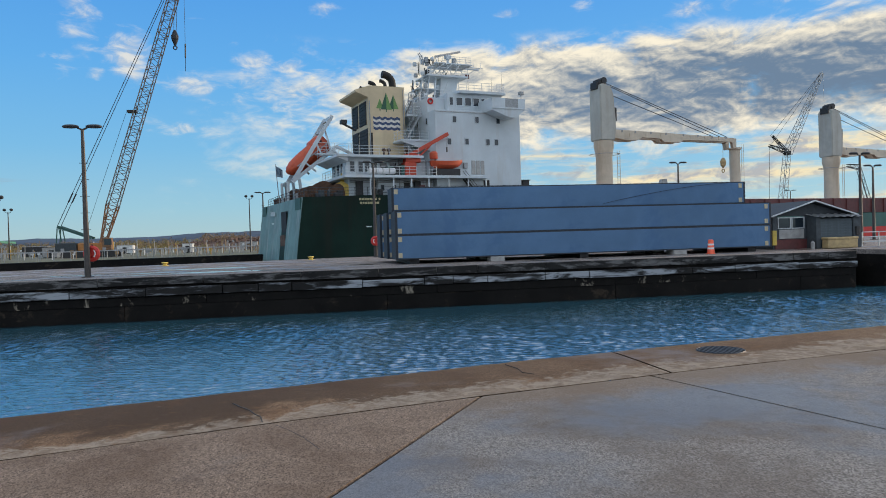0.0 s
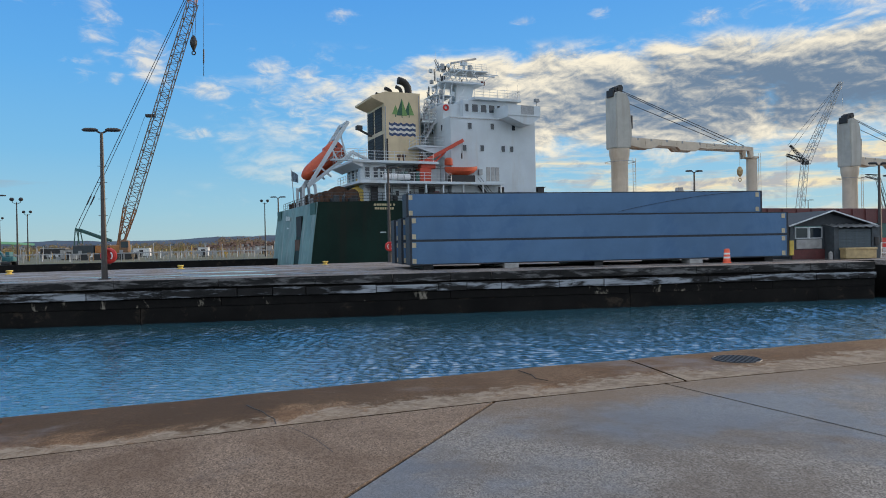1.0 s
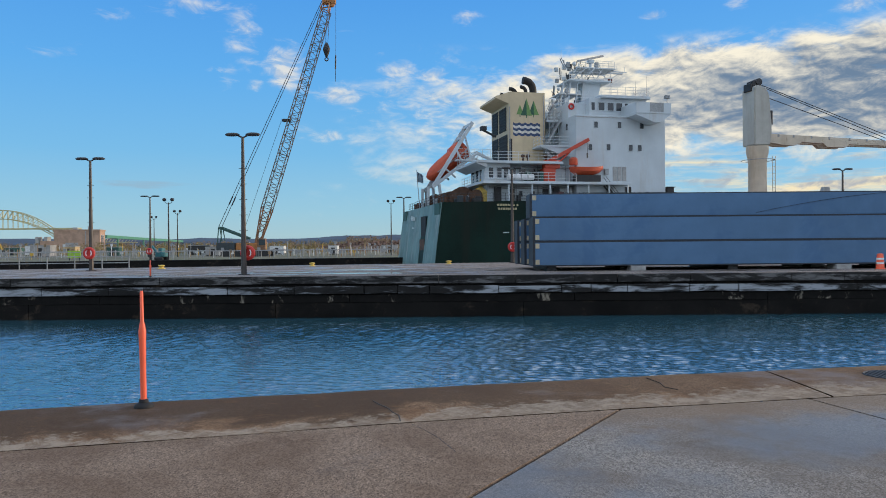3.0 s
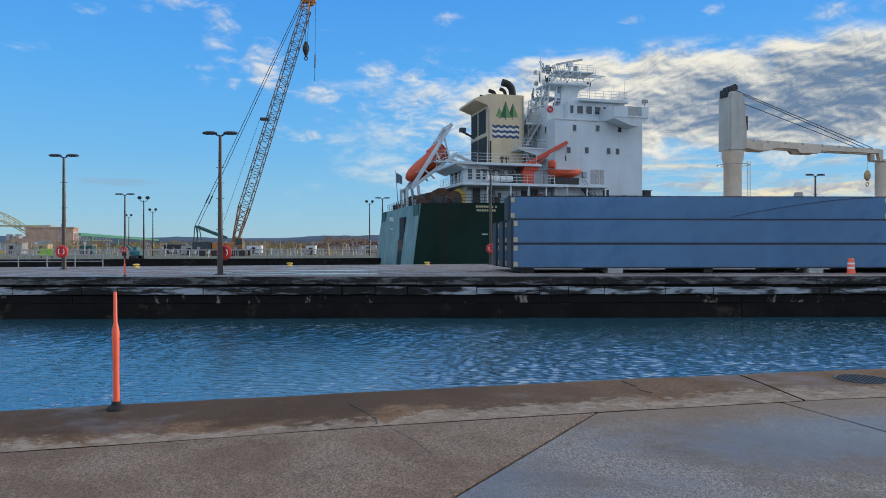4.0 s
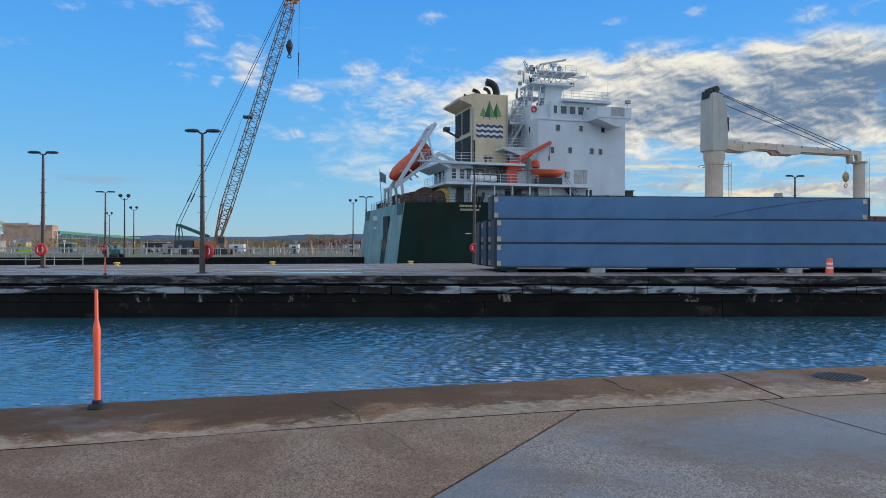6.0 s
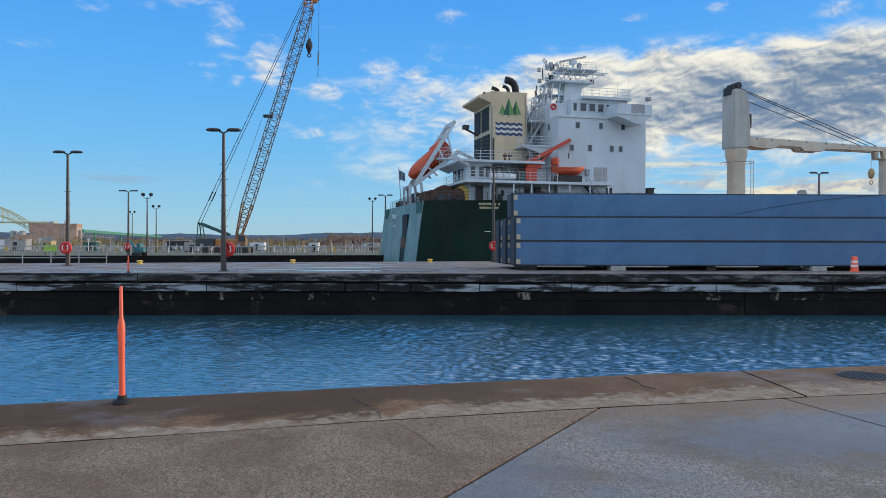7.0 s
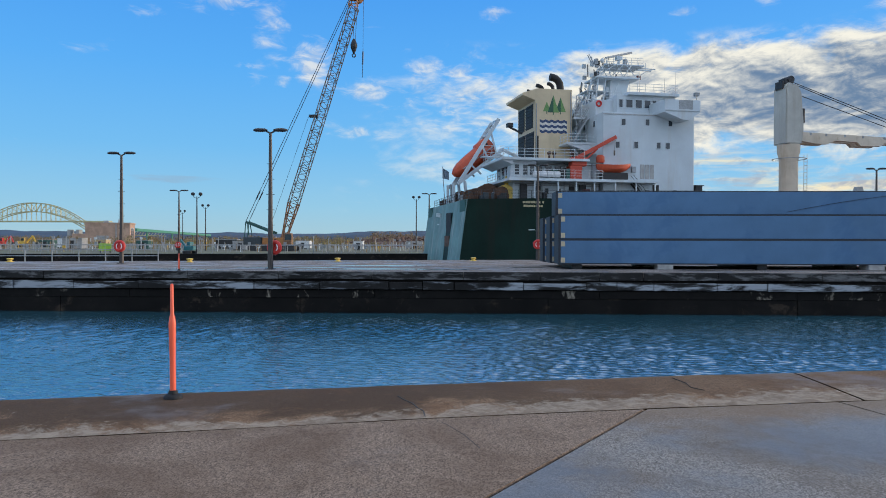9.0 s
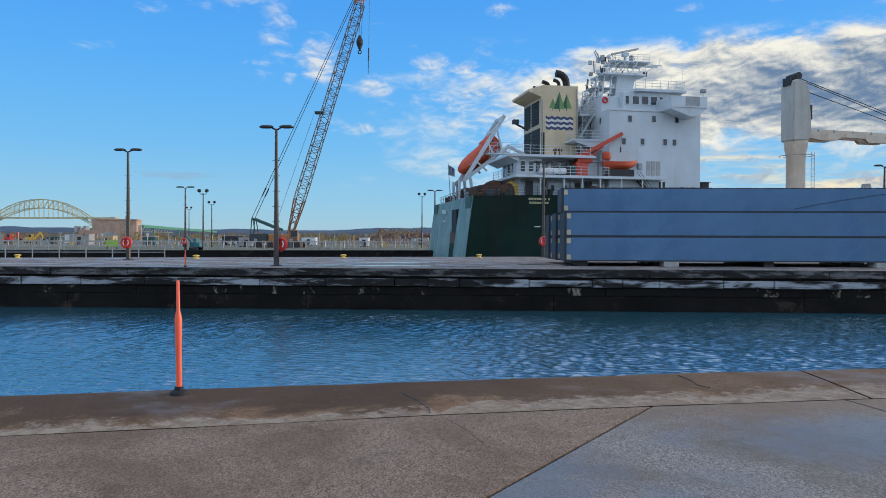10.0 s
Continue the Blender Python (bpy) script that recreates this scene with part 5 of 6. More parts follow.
    lathe(bm, [(0.45, 0), (0.5, 0.1), (0.5, 0.7), (0.3, 0.9)], 14)
    ob = part("davit_winch", bm, ORANGE, S, "orange davit winch", smooth=True)
    ob.matrix_basis = Matrix.Translation((16.9, 1.6, 11.0))
    bm = bmesh.new()
    bx(bm, 12.9, 14.4, 0.9, 2.2, 8.92, 10.5, 0.08)
    bx(bm, 13.1, 15.0, 1.0, 2.1, 10.5, 11.5, 0.1)
    beam(bm, (13.4, 1.5, 11.2), (18.6, 1.0, 14.0), 0.34, 0.42)
    rod(bm, (14.4, 1.5, 10.7), (16.4, 1.3, 12.6), 0.11)
    davit = part("davit_crane", bm, DAVIT_RED, S, "red davit crane arm")
    bm = bmesh.new()
    rod(bm, (18.5, 1.0, 13.9), (18.4, 1.0, 11.9), 0.025, n=4)
    rod(bm, (18.4, 1.0, 12.4), (18.4, 1.0, 11.8), 0.09, n=6)
    part("davit_wire", bm, DARK, davit)
    for i in range(4):
        bm = bmesh.new()
        rod(bm, (8.5 + i * 0.8, 0.9, 9.45), (9.2 + i * 0.8, 0.9, 9.45), 0.36, n=12)
        part("liferaft_canister", bm, REFLECT, S, "white life raft canister")
    for s, w, mt in ((11.6, 0.8, DARK), (12.3, 0.5, GREEN_BOX), (14.6, 0.7, MAROON), (15.4, 0.9, MAROON)):
        z0 = 8.92 if mt is not MAROON else 6.6
        part("deck_locker", box(s, s + w, 0.7, 1.4, z0, z0 + (1.2 if w < 0.85 else 0.75), 0.04), mt, S)
    # free-fall lifeboat on its ramp
    ang = math.atan2(13.4 - 9.6, 7.3 - 2.6)
    rm = Matrix.Translation((4.7, 12.0, 12.15)) @ pose(0, 0, 0, 0, -math.degrees(ang), 0)
    bm = bmesh.new()
    secs = []
    for x, w, zk, zg, zr in ((-3.5, 0.12, -0.15, 0.20, 0.34), (-3.1, 0.55, -0.60, 0.12, 0.66), (-2.3, 0.98, -0.92, 0.05, 0.98), (-1.0, 1.22, -1.08, 0.0, 1.16), (0.9, 1.28, -1.10, 0.0, 1.26),
                             (1.1, 1.28, -1.10, 0.0, 1.52), (2.4, 1.26, -1.05, 0.0, 1.60), (3.05, 1.18, -0.92, 0.0, 1.36)):
        half = [(w * 0.30, zk), (w * 0.82, zk * 0.45 + zg * 0.55), (w, zg), (w * 0.94, zg + 0.14), (w * 0.86, zr * 0.62), (w * 0.50, zr)]
        secs.append([bm.verts.new((x, y, z)) for y, z in half + [(-y, z) for y, z in half[::-1]]])
    for a, b in zip(secs, secs[1:]):
        for k in range(12):
            bm.faces.new((a[k], a[(k + 1) % 12], b[(k + 1) % 12], b[k]))
    bm.faces.new(secs[0])
    bm.faces.new(secs[-1][::-1])
    bmesh.ops.bevel(bm, geom=bm.edges[:], offset=0.04, segments=1, affect="EDGES")
    fl = part("free_fall_lifeboat", bm, ORANGE, S, "orange free-fall lifeboat on a tilted ramp", smooth=True)
    fl.matrix_basis = Matrix.Translation((4.25, 12.0, 12.15)) @ pose(0, 0, 0, 0, -37, 0) @ Matrix.Scale(0.97, 4)
    for y in (-1.26, 1.26):
        part("fender_rail", box(-2.2, 2.9, y - 0.07, y + 0.07, -0.06, 0.08, 0.02), GALV, fl, "grey fender strip")
    for y in (-0.5, 0.5):
        part("keel_skid", box(-2.6, 3.0, y - 0.13, y + 0.13, -1.36, -1.0, 0.03), MAROON, fl, "maroon keel skid")
    part("hatch", box(3.04, 3.10, -0.35, 0.35, -0.1, 0.9, 0.02), ORANGE, fl)
    for x in (1.3, 1.75, 2.2):
        part("port_light", box(x, x + 0.26, -1.19, -1.06, 0.62, 0.86, 0.02), GLASS, fl)
    for y in (-1.75, 1.75):
        bm = bmesh.new()
        beam(bm, (1.7, 12.0 + y, 8.9), (7.6, 12.0 + y, 13.4), 0.3, 0.42)
        part("ramp_rail", bm, SHIP_WHITE, S, "white lifeboat ramp rail")
        bm = bmesh.new()
        beam(bm, (1.9, 12.0 + y, 9.1), (7.0, 12.0 + y, 17.2), 0.32, 0.45)
        part("ramp_mast", bm, SHIP_WHITE, S, "white lifeboat launching frame")
        for f in (0.35, 0.62, 0.82):
            bm = bmesh.new()
            beam(bm, (1.3 + 5.7 * f, 12.0 + y, 8.3 + 8.9 * f), (3.2 + 4.4 * f, 12.0 + y, 8.6 + 4.6 * f), 0.16, 0.2)
            part("ramp_brace", bm, SHIP_WHITE, S)
    bm = bmesh.new()
    beam(bm, (6.9, 10.25, 17.0), (6.9, 13.75, 17.0), 0.3, 0.4)
    beam(bm, (5.9, 10.25, 15.4), (5.9, 13.75, 15.4), 0.25, 0.3)
    part("ramp_crossbeam", bm, SHIP_WHITE, S)
    for y in (10.2, 13.8):
        for p, q in (((1.2, y, 6.45), (1.2, y, 9.0)), ((2.9, y, 6.45), (2.6, y, 9.3)), ((7.4, y, 13.4), (10.2, y, 12.1))):
            part("ramp_leg", beam(bmesh.new(), p, q, 0.3, 0.32), SHIP_WHITE, S, "white ramp leg")
    part("gangway", box(4.6, 9.0, 9.0, 10.2, 12.2, 12.35), SHIP_WHITE, S)
    railing(S, [(4.7, 9.0, 12.35), (9.0, 9.0, 12.35)], 1.3, 1.0)
    bm = bmesh.new()
    rod(bm, (7.0, 6.0, 15.6), (8.9, 6.6, 14.9), 0.14)
    bx(bm, 6.8, 7.5, 5.6, 6.4, 15.5, 16.0, 0.05)
    part("stern_lamp_arm", bm, DARK, S)
    # mooring gear on the poop deck
    for s, o, r, l, mt in ((4.0, 4.2, 1.0, 2.2, RUST), (5.6, 2.4, 0.8, 0.8, YELLOW), (3.0, 9.0, 0.7, 1.6, RUST), (5.0, 1.9, 0.6, 1.4, RUST), (5.2, 8.0, 1.2, 2.4, RUST), (4.4, 11.5, 1.0, 2.0, RUST), (3.2, 15.0, 0.9, 2.0, RUST)):
        bm = bmesh.new()
        rod(bm, (s, o, 7.3), (s + 0.2, o + l, 7.3), r, n=16)
        rod(bm, (s, o - 0.1, 7.3), (s + 0.01, o, 7.3), r * 1.25, n=16)
        rod(bm, (s + 0.2, o + l, 7.3), (s + 0.21, o + l + 0.1, 7.3), r * 1.25, n=16)
        bx(bm, s - 0.7, s + 0.9, o + 0.1, o + l - 0.1, 6.45, 7.2)
        part("mooring_winch", bm, mt, S, "rusty mooring winch drum" if mt is RUST else "yellow winch drum", smooth=False)
    rnd = random.Random(17)
    for _ in range(22):
        s0, o0, w, h = rnd.uniform(1.3, 5.2), rnd.uniform(0.8, 13.0), rnd.uniform(0.25, 0.7), rnd.uniform(0.5, 1.5)
        part("deck_fitting", box(s0, s0 + w, o0, o0 + w, 6.42, 6.45 + h, 0.05), rnd.choice((RUST, RUST, DARK, BODY_DARK, GALV)), S)
    for s0, w, h, mt in ((7.2, 0.8, 1.8, DARK), (9.2, 0.5, 1.1, GALV), (14.4, 0.8, 1.8, DARK), (16.2, 0.6, 0.9, RUST), (17.9, 0.5, 1.0, DARK), (19.4, 0.7, 1.2, GALV)):
        part("deck_fitting", box(s0, s0 + w, 1.75, 2.15, 6.5, 6.55 + h, 0.03), mt, S)
    bm = bmesh.new()
    for x in (15.5, 16.0):
        rod(bm, (x, 5.6, 11.3), (x, 5.6, 19.6), 0.05, n=5)
    for k in range(16):
        rod(bm, (15.5, 5.6, 11.6 + k * 0.5), (16.0, 5.6, 11.6 + k * 0.5), 0.035, n=4)
    part("funnel_ladder", bm, GALV, S)
    bm = bmesh.new()
    rod(bm, (6.0, 4.2, 7.0), (6.4, 4.2, 9.4), 0.28)
    part("yellow_vent", bm, YELLOW, S)
    for s, o in ((1.6, 3.0), (2.0, 6.0), (1.4, 17.0), (1.6, 20.0), (9.0, 0.9), (11.5, 0.9), (13.6, 0.9)):
        bm = bmesh.new()
        for d in (0, 0.8):
            rod(bm, (s + d, o, 6.4), (s + d, o, 7.35), 0.25, 0.3, n=10)
        part("bitts", bm, DARK if s > 8 else RUST, S, "mooring bitts")
    bm = bmesh.new()
    rod(bm, (0.35, 11.5, 6.4), (0.0, 11.5, 11.2), 0.06, 0.03, n=6)
    part("flagstaff", bm, GALV, S)
    bm = bmesh.new()
    pr = [[bm.verts.new((0.02 + 0.85 * i / 8, 11.5 + 0.12 * math.sin(i * 1.1), 11.0 - 1.3 * j / 3 - 0.5 * i / 8 * (1 - j / 5))) for j in range(4)] for i in range(9)]
    for a, b in zip(pr, pr[1:]):
        for j in range(3):
            bm.faces.new((a[j], a[j + 1], b[j + 1], b[j]))
    bmesh.ops.solidify(bm, geom=bm.faces[:], thickness=0.02)
    part("flag", bm, FLAG, S, "drooping grey-blue flag")
    for y in (11.2, 11.9):
        bm = bmesh.new()
        rod(bm, (1.2, y, 6.4), (1.2, y, 9.0), 0.08)
        bx(bm, 1.0, 1.4, y - 0.2, y + 0.2, 8.4, 8.9)
        part("stern_light", bm, GALV, S)
    # air-conditioning box ahead of the block
    bm = bmesh.new()
    bx(bm, 29.1, 30.0, 1.4, 2.4, 7.4, 8.5, 0.03)
    bx(bm, 29.0, 30.15, 1.3, 2.5, 8.5, 8.58)
    for s in (29.2, 29.9):
        rod(bm, (s, 1.6, 6.4), (s, 1.6, 7.4), 0.06)
    part("vent_box", bm, DARK, S, "dark ventilation box")

    # deck cranes
    def deck_crane(s, dz):
        bm = bmesh.new()
        lathe(bm, [(1.27, 3.6), (1.24, 13.0), (1.34, 13.8), (1.50, 14.4), (1.52, 15.4)], 24, Matrix.Translation((s, 12.0, dz)))
        c = part("deck_crane", bm, CRANE_CREAM, S, "cream pedestal deck crane with its jib stowed level", smooth=True)
        bm = bmesh.new()
        prism(bm, [(-1.42, 15.42), (1.15, 15.42), (1.28, 17.2), (1.28, 18.6), (1.02, 22.4), (0.5, 23.5), (-0.9, 23.9), (-1.42, 23.5)], "y", -1.4, 1.4)
        bmesh.ops.bevel(bm, geom=[e for e in bm.edges], offset=0.12, segments=2, affect="EDGES")
        bmesh.ops.translate(bm, verts=bm.verts, vec=(s, 12.0, dz))
        hs = part("housing", bm, CRANE_GREY, c, "pale grey crane housing")
        bm = bmesh.new()
        bx(bm, s - 1.2, s + 0.2, 11.3, 12.7, 23.8 + dz, 24.6 + dz, 0.1)
        rod(bm, (s - 0.2, 11.2, 24.45 + dz), (s - 0.2, 12.8, 24.45 + dz), 0.5, n=14)
        bx(bm, s - 1.62, s - 1.3, 11.2, 12.8, 23.1 + dz, 24.2 + dz, 0.05)
        part("head_sheaves", bm, DARK, c, "dark sheave block")
        bm = bmesh.new()
        pts = [(1.0, 15.9), (1.0, 17.1), (14.0, 16.8), (25.2, 16.5), (25.9, 16.4), (25.9, 14.9), (25.3, 14.7), (25.0, 15.85), (14.6, 15.9), (14.0, 15.45), (10.8, 15.45), (10.2, 15.95), (6.5, 16.05), (5.4, 15.55), (3.4, 15.55)]
        prism(bm, [(x + s, z + dz) for x, z in pts], "y", 10.9, 11.5)
        prism(bm, [(x + s, z + dz) for x, z in pts], "y", 12.5, 13.1)
        for x in (6, 13, 20, 25):
            bx(bm, s + x - 0.2, s + x + 0.2, 11.5, 12.5, 15.95 + dz, 16.3 + dz)
        jib = part("jib", bm, CRANE_CREAM, c, "cream crane jib")
        for x in (2.5, 5.0, 8.0, 11.0, 14.5, 17.5, 20.5, 23.5):
            part("lug", box(s + x, s + x + 0.3, 10.86, 11.3, 16.75 - x * 0.02 + dz, 17.12 - x * 0.02 + dz, 0.03), GALV, jib)
        for x in (4.0, 7.0, 10.0, 16.0, 19.0, 22.0):
            part("web_stiffener", box(s + x, s + x + 0.09, 10.84, 10.9, 16.08 + dz, 16.62 + dz), CRANE_CREAM, jib)
        for z, e in ((24.4, 24.6), (24.2, 23.0), (22.9, 21.5)):
            part("luffing_wire", rod(bmesh.new(), (s - 0.6, 11.6, z + dz), (s + e, 11.6, 16.7 + dz), 0.055, n=5), DARK, c)
        bm = bmesh.new()
        rod(bm, (s + 24.0, 12, 15.8 + dz), (s + 24.0, 12, 13.3 + dz), 0.03, n=4)
        lathe(bm, [(0.12, -0.9), (0.42, -0.5), (0.5, 0.1), (0.3, 0.6), (0.1, 0.75)], 12, Matrix.Translation((s + 24.0, 12, 12.6 + dz)))
        torus(bm, 0.28, 0.08, Matrix.Translation((s + 24.0, 12, 11.2 + dz)) @ pose(0, 0, 0, 90, 0, 0), 14, 6)
        part("hook_block", bm, BOX_TAN, c, "brown hook block")
        bm = bmesh.new()
        for x in (s + 1.85, s + 2.35):
            rod(bm, (x, 11.2, 3.6), (x, 11.2, 14.0 + dz), 0.04, n=5)
        for i in range(20):
            rod(bm, (s + 1.85, 11.2, 4 + i * 0.5), (s + 2.35, 11.2, 4 + i * 0.5), 0.03, n=4)
        part("ladder", bm, CRANE_CREAM, c)
        bm = bmesh.new()
        torus(bm, 2.2, 0.05, Matrix.Translation((s + 0.1, 12, 13.4 + dz)), 20, 5)
        part("crane_platform", bm, GALV, c)
        part("operator_cage", box(s + 1.3, s + 1.75, 10.9, 11.6, 18.4 + dz, 20.4 + dz, 0.05), DARK, c, "dark operator cage")
        bm = bmesh.new()
        lathe(bm, [(0.85, 3.6), (0.85, 14.9), (1.15, 14.95), (1.15, 15.2)], 16, Matrix.Translation((s + 26.6, 12.0, dz - 0.2)))
        part("jib_rest", bm, CRANE_CREAM, c, "cream jib rest post", smooth=True)
        bm = bmesh.new()
        for x in (s + 27.7, s + 28.2):
            rod(bm, (x, 11.6, 3.6), (x, 11.6, 15.6 + dz), 0.04, n=4)
        for i in range(22):
            rod(bm, (s + 27.7, 11.6, 4 + i * 0.5), (s + 28.2, 11.6, 4 + i * 0.5), 0.03, n=4)
        part("ladder", bm, CRANE_CREAM, c)

    deck_crane(49.7, 0.0)
    deck_crane(99.6, -1.5)
    return S


build_ship()
# ---- crawler crane beyond the lock ----
def crawler_crane():
    t = thing("crawler_crane", "tan lattice-boom crawler crane with an orange body", "crane", Matrix.Translation((0, 130, 0)))
    boom = part("boom", truss(bmesh.new(), (-32.3, 0, 8.6), (-21.3, 0, 44.0), 1.75, 1.5, 44, 0.085), CRANE_LATTICE, t, "tan lattice boom")
    part("boom_foot", truss(bmesh.new(), (-34.2, 0, 1.6), (-32.3, 0, 8.6), 0.7, 1.75, 6, 0.13), RUSTY_BOOM, t, "rusty brown boom foot")
    bm = bmesh.new()
    truss(bm, (-21.6, 0, 44.0), (-20.8, 0, 46.4), 1.5, 0.9, 4, 0.1)
    bx(bm, -22.0, -19.6, -0.5, 0.5, 45.2, 46.2, 0.1)
    rod(bm, (-20.4, -0.4, 45.3), (-20.4, 0.4, 45.3), 0.6, n=14)
    rod(bm, (-22.0, 0, 46.0), (-19.2, 0, 46.6), 0.14)
    part("boom_head", bm, CRANE_ORANGE, t, "orange boom head with sheaves")
    bm = bmesh.new()
    bx(bm, -29.4, -27.9, -0.6, 0.6, 24.2, 24.6)
    part("boom_bracket", bm, DARK, t)
    bm = bmesh.new()
    bx(bm, -37.6, -33.6, -1.6, 1.6, 1.15, 2.4, 0.1)
    part("body", bm, CRANE_ORANGE, t, "orange crane body")
    part("counterweight", box(-41.0, -37.7, -1.8, 1.8, 1.1, 2.5, 0.1), BODY_DARK, t, "dark counterweight")
    bm = bmesh.new()
    bx(bm, -33.6, -32.2, -2.2, -0.9, 1.2, 3.2, 0.12)
    cab = part("cab", bm, RUSTY_BOOM, t)
    part("pane", box(-33.3, -32.15, -2.24, -2.19, 2.0, 3.0), GLASS, cab)
    for y in (-2.4, 1.4):
        bm = bmesh.new()
        prism(bm, [(-40.0, 0.3), (-39.5, 0.0), (-32.0, 0.0), (-31.4, 0.3), (-31.4, 0.8), (-32.0, 1.1), (-39.5, 1.1), (-40.0, 0.8)], "y", y, y + 1.0)
        part("track", bm, DARK, t, "crawler track")
    for y in (-0.9, 0.9):
        bm = bmesh.new()
        beam(bm, (-40.8, y, 5.25), (-35.6, y, 3.2), 0.35, 0.4)
        beam(bm, (-40.6, y, 5.2), (-40.2, y, 2.8), 0.12, 0.15)
        beam(bm, (-40.8, y, 5.2), (-41.1, y, 1.6), 0.12, 0.15)
        part("gantry", bm, GREEN_BOX, t, "green gantry mast")
        bm = bmesh.new()
        rod(bm, (-40.8, y, 5.3), (-22.0, y * 0.6, 45.6), 0.055, n=5)
        rod(bm, (-38.9, y, 9.3), (-38.2, y, 10.8), 0.12, n=5)
        part("pendant_line", bm, DARK, t, "boom pendant line")
    for x0, x1, z in ((-21.1, -21.5, 38.0), (-20.65, -21.1, 38.0)):
        part("hoist_line", rod(bmesh.new(), (x0, 0, 45.5), (x1, 0, z), 0.04, n=4), DARK, t)
    bm = bmesh.new()
    lathe(bm, [(0.1, -1.3), (0.35, -0.7), (0.6, 0.0), (0.62, 0.5), (0.35, 1.2), (0.15, 1.5)], 12, Matrix.Translation((-21.35, 0, 36.8)))
    torus(bm, 0.3, 0.1, Matrix.Translation((-21.35, 0, 35.3)) @ pose(0, 0, 0, 90, 0, 0), 12, 6)
    part("hook_block", bm, DARK, t, "dark hook block")
    bm = bmesh.new()
    rod(bm, (-19.6, 0, 46.2), (-19.7, 0, 36.0), 0.03, n=4)
    rod(bm, (-19.7, 0, 36.0), (-19.75, 0, 33.6), 0.12, n=6)
    rod(bm, (-19.75, 0, 33.6), (-19.8, 0, 31.3), 0.05, n=5)
    part("whip_line", bm, DARK, t)
    part("boom_line", rod(bmesh.new(), (-37.0, 0, 3.3), (-29.6, 0, 24.3), 0.03, n=4), DARK, t)


crawler_crane()


def far_crane(m, label):
    t = thing("lattice_crane", label, "crane", m)
    part("tower", truss(bmesh.new(), (-1.3, 0, 0), (2.2, 0, 26.5), 2.2, 1.7, 14, 0.10), GALV, t, "grey lattice mast")
    part("boom", truss(bmesh.new(), (2.2, 0, 26.5), (16.2, 0, 54.0), 2.4, 1.0, 22, 0.10), GALV, t, "grey lattice boom")
    bm = bmesh.new()
    truss(bm, (2.2, 0, 27.0), (-4.6, 0, 29.2), 1.4, 0.6, 5, 0.12)
    truss(bm, (2.2, 0, 27.0), (-3.2, 0, 32.4), 1.0, 0.5, 5, 0.10)
    bx(bm, 1.5, 3.2, -0.8, 0.8, 25.9, 27.3, 0.1)
    part("strut", bm, DARK, t)
    for z in (29.2, 32.4):
        part("pendant_line", rod(bmesh.new(), (-4.0, 0, z), (16.0, 0, 54.0), 0.06, n=4), DARK, t)
    part("back_line", rod(bmesh.new(), (-4.4, 0, 29.0), (-5.0, 0, 2.0), 0.07, n=4), DARK, t)
    bm = bmesh.new()
    rod(bm, (16.4, 0, 54.0), (16.8, 0, 42.0), 0.04, n=4)
    bx(bm, 16.5, 17.1, -0.3, 0.3, 39.8, 41.2, 0.1)
    part("hook_block", bm, GALV, t)
    part("base", box(-4.5, 3.5, -2.0, 2.0, 0, 3.0, 0.1), MACHINE_YELLOW, t)


far_crane(Matrix.Translation((158.0, 220.0, 0)), "distant grey lattice crane beyond the ship")


def deck_davit():
    t = thing("loading_crane", "distant dark articulated loading arm", "crane", Matrix.Translation((150.0, 170.0, 0)))
    bm = bmesh.new()
    truss(bm, (0, 0, 0), (-5.0, 0, 17.0), 1.4, 0.8, 10, 0.08)
    truss(bm, (-5.0, 0, 17.0), (-8.5, 0, 17.5), 1.2, 0.6, 3, 0.10)
    part("arm", bm, BODY_DARK, t)
    part("base", box(-2, 2, -2, 2, 0, 1.2), DARK, t)


deck_davit()


